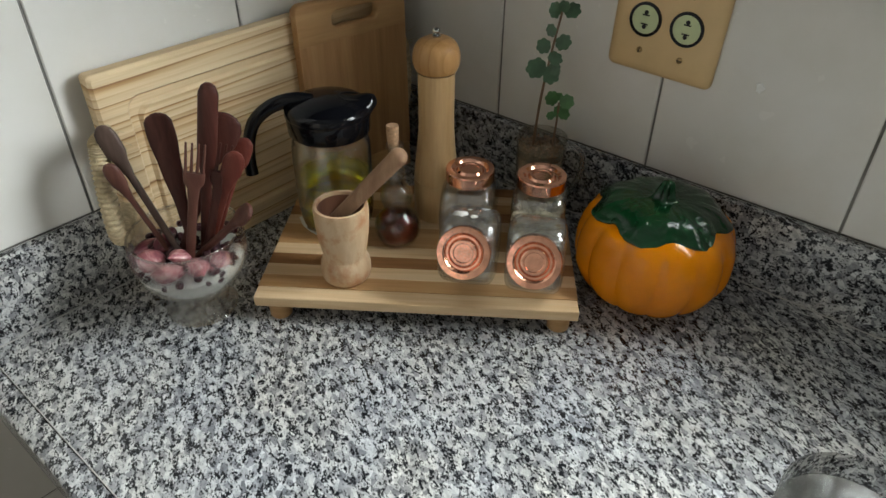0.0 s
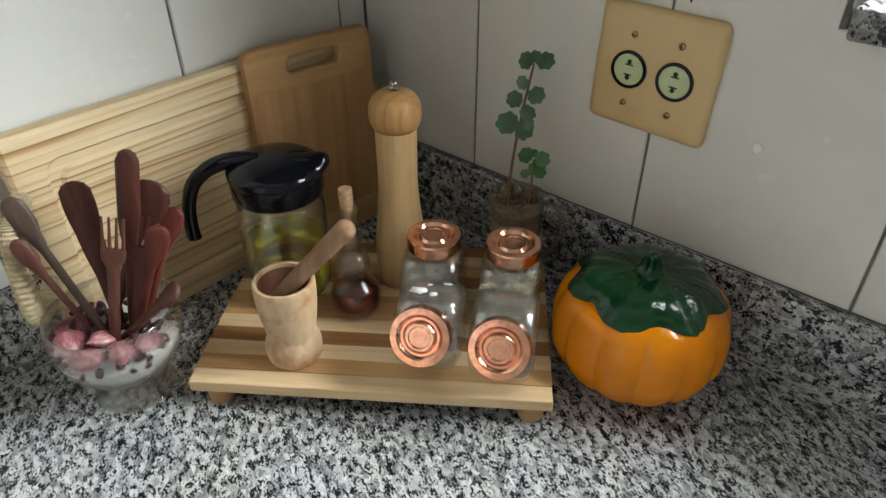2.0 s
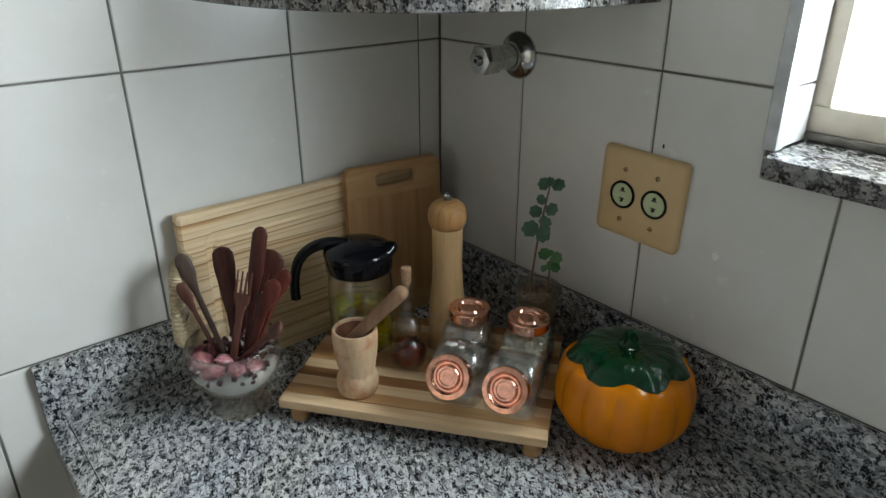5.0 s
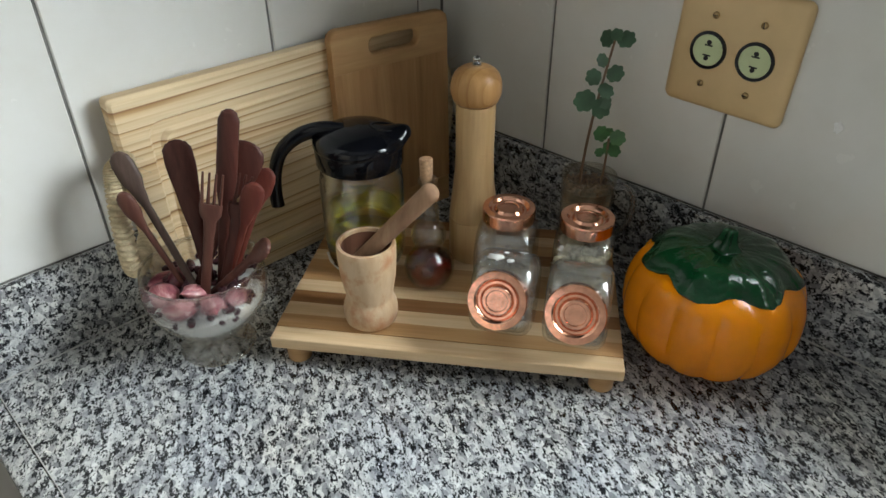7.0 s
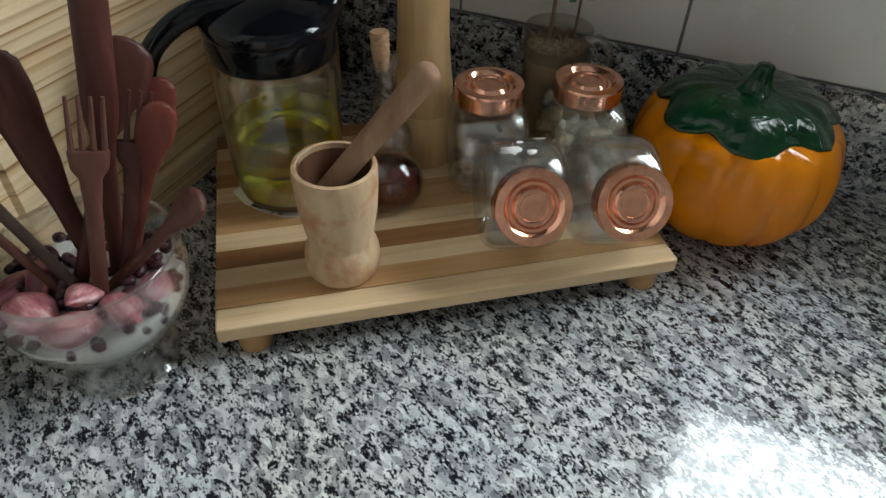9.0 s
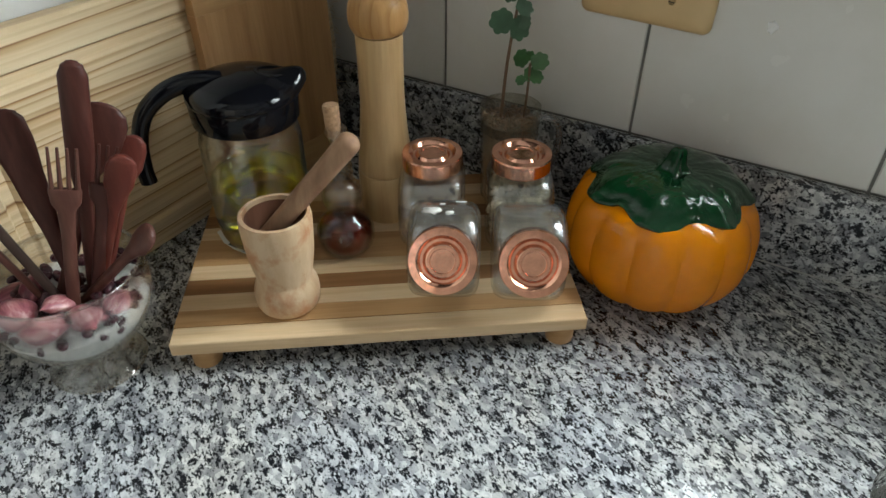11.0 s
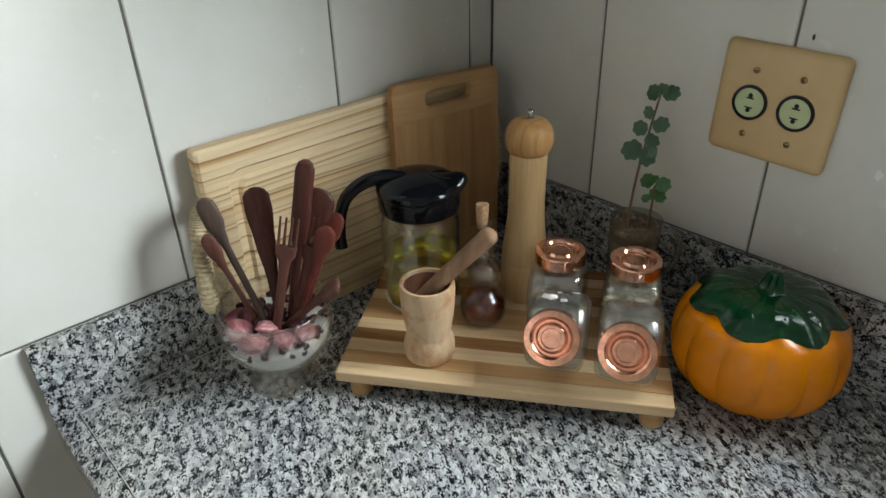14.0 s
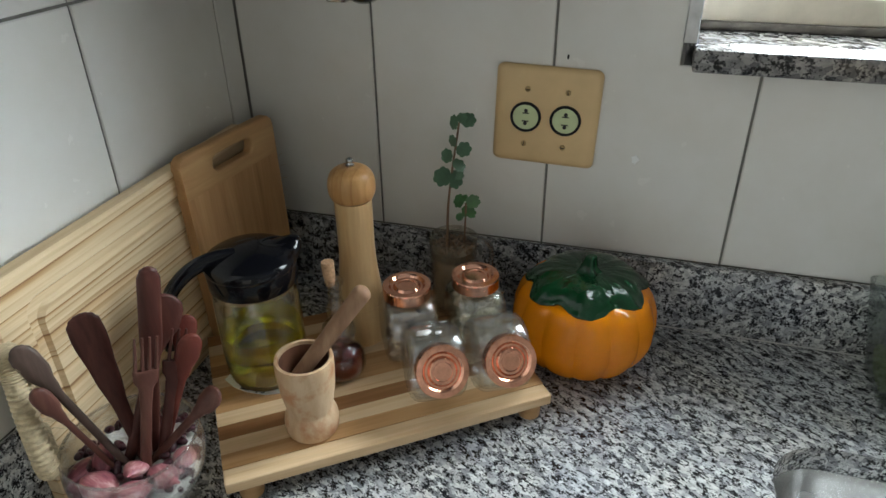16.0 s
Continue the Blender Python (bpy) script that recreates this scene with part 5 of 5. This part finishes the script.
def plant():
    o = Vector((0.277, -0.0745, TRAY_Z + 0.079))
    t = thing("potted_plant", Matrix.Translation(o), "young succulent cutting with round scalloped green leaves", "plant")
    bm = bmesh.new()
    right = Vector((0.77, 0.64, 0))   # across the view of the corner
    front = Vector((0.60, -0.74, 0.3))
    def at(u, h, f=0.0):
        return right * u + Vector((0, 0, h)) + Vector((0.62, -0.78, 0)) * f
    main = smooth_path([tuple(at(-0.010, -0.012, 0.004)), tuple(at(-0.009, 0.012, 0.004)), tuple(at(-0.006, 0.050)), tuple(at(-0.002, 0.085)), tuple(at(0.004, 0.125)), tuple(at(0.007, 0.143))], 5)
    tube(bm, main, lambda s: 0.0016 - 0.0006 * s, 8)
    side = smooth_path([tuple(at(0.010, -0.012, 0.004)), tuple(at(0.012, 0.015, 0.004)), tuple(at(0.013, 0.040, 0.004)), tuple(at(0.013, 0.052, 0.004))], 5)
    tube(bm, side, lambda s: 0.0011, 8)
    side = smooth_path([tuple(at(-0.010, -0.010, 0.004)), tuple(at(-0.004, 0.010, 0.006)), tuple(at(0.000, -0.002, 0.008))], 4)
    tube(bm, side, lambda s: 0.0008, 6)
    part("stem", bm, M_STEM, t)
    leaves = [  # place on the plant (across, height), way of the leaf (across, height), size, young
        (0.006, 0.141, -0.7, 0.45, 0.0185, 0), (0.008, 0.142, 0.85, 0.25, 0.0185, 0), (0.007, 0.143, 0.1, 1.0, 0.0140, 0),
        (0.000, 0.108, -0.95, 0.25, 0.0185, 0), (0.003, 0.110, 0.85, 0.45, 0.0190, 0),
        (-0.002, 0.104, 0.75, -0.65, 0.0175, 0), (-0.004, 0.094, -0.80, -0.55, 0.0240, 0), (-0.003, 0.090, 0.45, -0.85, 0.0220, 0),
        (0.003, 0.122, -0.65, 0.50, 0.0150, 0), (-0.002, 0.086, 0.85, 0.10, 0.0150, 0),
        (0.012, 0.051, -0.7, 0.55, 0.0185, 1), (0.013, 0.051, 0.9, 0.35, 0.0185, 1), (0.013, 0.048, 0.1, -0.9, 0.0145, 1),
        (0.013, 0.044, 0.85, -0.6, 0.0160, 1), (0.010, 0.040, -0.85, -0.55, 0.0105, 1), (0.012, 0.052, 0.1, 0.9, 0.0110, 1)]
    rnd = random.Random(2)
    for i, (u, h, du, dh, size, young) in enumerate(leaves):
        ob = part("leaf", leaf_bm(size * 0.82, i), M_LEAF_YOUNG if young else M_LEAF, t)
        way = right * du + Vector((0, 0, dh)) + Vector((0.62, -0.78, 0)) * rnd.uniform(0.0, 0.35)
        ob.matrix_local = leaf_pose(at(u, h, 0.0015 * (i % 3)), way, front + right * rnd.uniform(-0.4, 0.4) + Vector((0, 0, rnd.uniform(0.0, 0.6))))
    return t


plant()


# ---- beside the sink ----
def clear_bin():
    t = thing("clear_bin", pose(0.7065, -0.080, 0), "clear plastic bin standing by the sink", "bin")
    bm = bmesh.new()
    rings = []
    for x0, x1, y0, y1, z in ((0.02, 0.28, -0.02, 0.055, 0.0), (0.0, 0.30, -0.03, 0.068, 0.105), (0.0022, 0.2978, -0.0278, 0.0658, 0.105), (0.0222, 0.2778, -0.0178, 0.0528, 0.003)):
        rings.append([bm.verts.new((x, y, z)) for x, y in round_rect(x0, x1, y0, y1, 0.012, 5)])
    for a, b in zip(rings, rings[1:]):
        for i in range(len(a)):
            j = (i + 1) % len(a)
            bm.faces.new((a[i], a[j], b[j], b[i]))
    bm.faces.new(rings[0][::-1])
    bm.faces.new(rings[-1])
    part("body", bm, M_CLEARBOX, t)
    return t


clear_bin()
bm = lathe(smooth_profile([(0.0, 0.0), (0.012, 0.002), (0.024, 0.014), (0.027, 0.028), (0.021, 0.043), (0.010, 0.051), (0.0, 0.054)], 5), 32)
ob = part("lime", bm, M_LIME)
ob.location = (0.765, -0.062, 0.0035)
tagged(ob, "round yellow-green lime inside the clear bin", "fruit")


# ---- wall tiles, laid last ----
TW, TH, JOINT = 0.20, 0.30, 0.0026
tile_meshes = {}


def tile_mesh(w, h):
    key = (round(w, 4), round(h, 4))
    if key not in tile_meshes:
        bm = bmesh.new()
        c, d = 0.0011, 0.0016
        loops = [[bm.verts.new((x, y, z)) for x, y in ((i, i), (w - i, i), (w - i, h - i), (i, h - i))] for i, z in ((0, -0.002), (0, d - c + 0.0006), (c, d + 0.0006))]
        for a, b in zip(loops, loops[1:]):
            for k in range(4):
                bm.faces.new((a[k], a[(k + 1) % 4], b[(k + 1) % 4], b[k]))
        bm.faces.new(loops[-1])
        me = bpy.data.meshes.new("tile")
        bm.to_mesh(me)
        bm.free()
        me.materials.append(M_TILE)
        tile_meshes[key] = me
    return tile_meshes[key]


def cut(rect, hole):
    """What is left of a rectangle outside a hole, as rectangles."""
    a0, a1, b0, b1 = rect
    h0, h1, k0, k1 = hole
    if a1 <= h0 or a0 >= h1 or b1 <= k0 or b0 >= k1:
        return [rect]
    out = []
    if a0 < h0:
        out.append((a0, h0, b0, b1))
    if a1 > h1:
        out.append((h1, a1, b0, b1))
    m0, m1 = max(a0, h0), min(a1, h1)
    if b0 < k0:
        out.append((m0, m1, b0, k0))
    if b1 > k1:
        out.append((m0, m1, k1, b1))
    return out


def lay_tiles(wall, first, length, to_world, hole=None):
    edges = [0.0] + [first + TW * i for i in range(40) if first + TW * i < length - 0.01] + [length]
    rows = [FLOOR_Z] + [0.085 + TH * k for k in range(-4, 7) if FLOOR_Z + 0.02 < 0.085 + TH * k < CEIL_Z - 0.02] + [CEIL_Z]
    rnd = random.Random(5)
    for a0, a1 in zip(edges, edges[1:]):
        for b0, b1 in zip(rows, rows[1:]):
            if hole and a0 < hole[0] < a1 and b0 < hole[2] < b1:
                j = JOINT / 2
                pts = [(a0 + j, b0 + j), (a1 - j, b0 + j), (a1 - j, hole[2]), (hole[0], hole[2]), (hole[0], b1 - j), (a0 + j, b1 - j)]
                ob = part("tile", slab(pts, -0.002, 0.0020, 0.0008, 1), M_TILE, smooth=False)
                ob.parent = wall
                ob.matrix_world = to_world(0, 0, 0)
                continue
            for r in (cut((a0, a1, b0, b1), hole) if hole else [(a0, a1, b0, b1)]):
                w, h = r[1] - r[0] - JOINT, r[3] - r[2] - JOINT
                if w < 0.006 or h < 0.006:
                    continue
                ob = new("tile", tile_mesh(w, h))
                ob.parent = wall
                ob.matrix_world = to_world(r[0] + JOINT / 2, r[2] + JOINT / 2, w) @ pose(0, 0, rnd.uniform(-0.00025, 0.0))


lay_tiles(wall_north, 0.165, 2.55, lambda a, b, w: pose(a, 0.0022, b, 90, 0, 0), (0.4885, WIN_X1, 0.3045, WIN_Z1))
lay_tiles(wall_west, 0.038, 2.55, lambda a, b, w: pose(-0.0022, -a - w, b) @ Matrix(((0, 0, 1, 0), (1, 0, 0, 0), (0, 1, 0, 0), (0, 0, 0, 1))))

mark = part("nail_hole", lathe([(0.0, 0.0006), (0.0014, 0.0004), (0.0022, -0.001)], 10, lambda p, a: Vector((p.x * 0.7, p.y * 1.6, p.z))), M_DARK, wall_north)
mark.matrix_world = pose(0.3792, 0.0, 0.3063, 90, 0, 0)
# small uneven white spot on the tile face
spot = part("white_spot", lathe([(0.0, 0.0007), (0.0034, 0.0006), (0.0046, -0.001)], 14, lambda p, a: Vector((p.x * (1 + 0.3 * math.sin(3 * a + 1)), p.y * (1.25 + 0.25 * math.cos(5 * a)), p.z))), M_WHITE, wall_north)
spot.matrix_world = pose(0.4585, 0.0, 0.2015, 90, 0, 0)
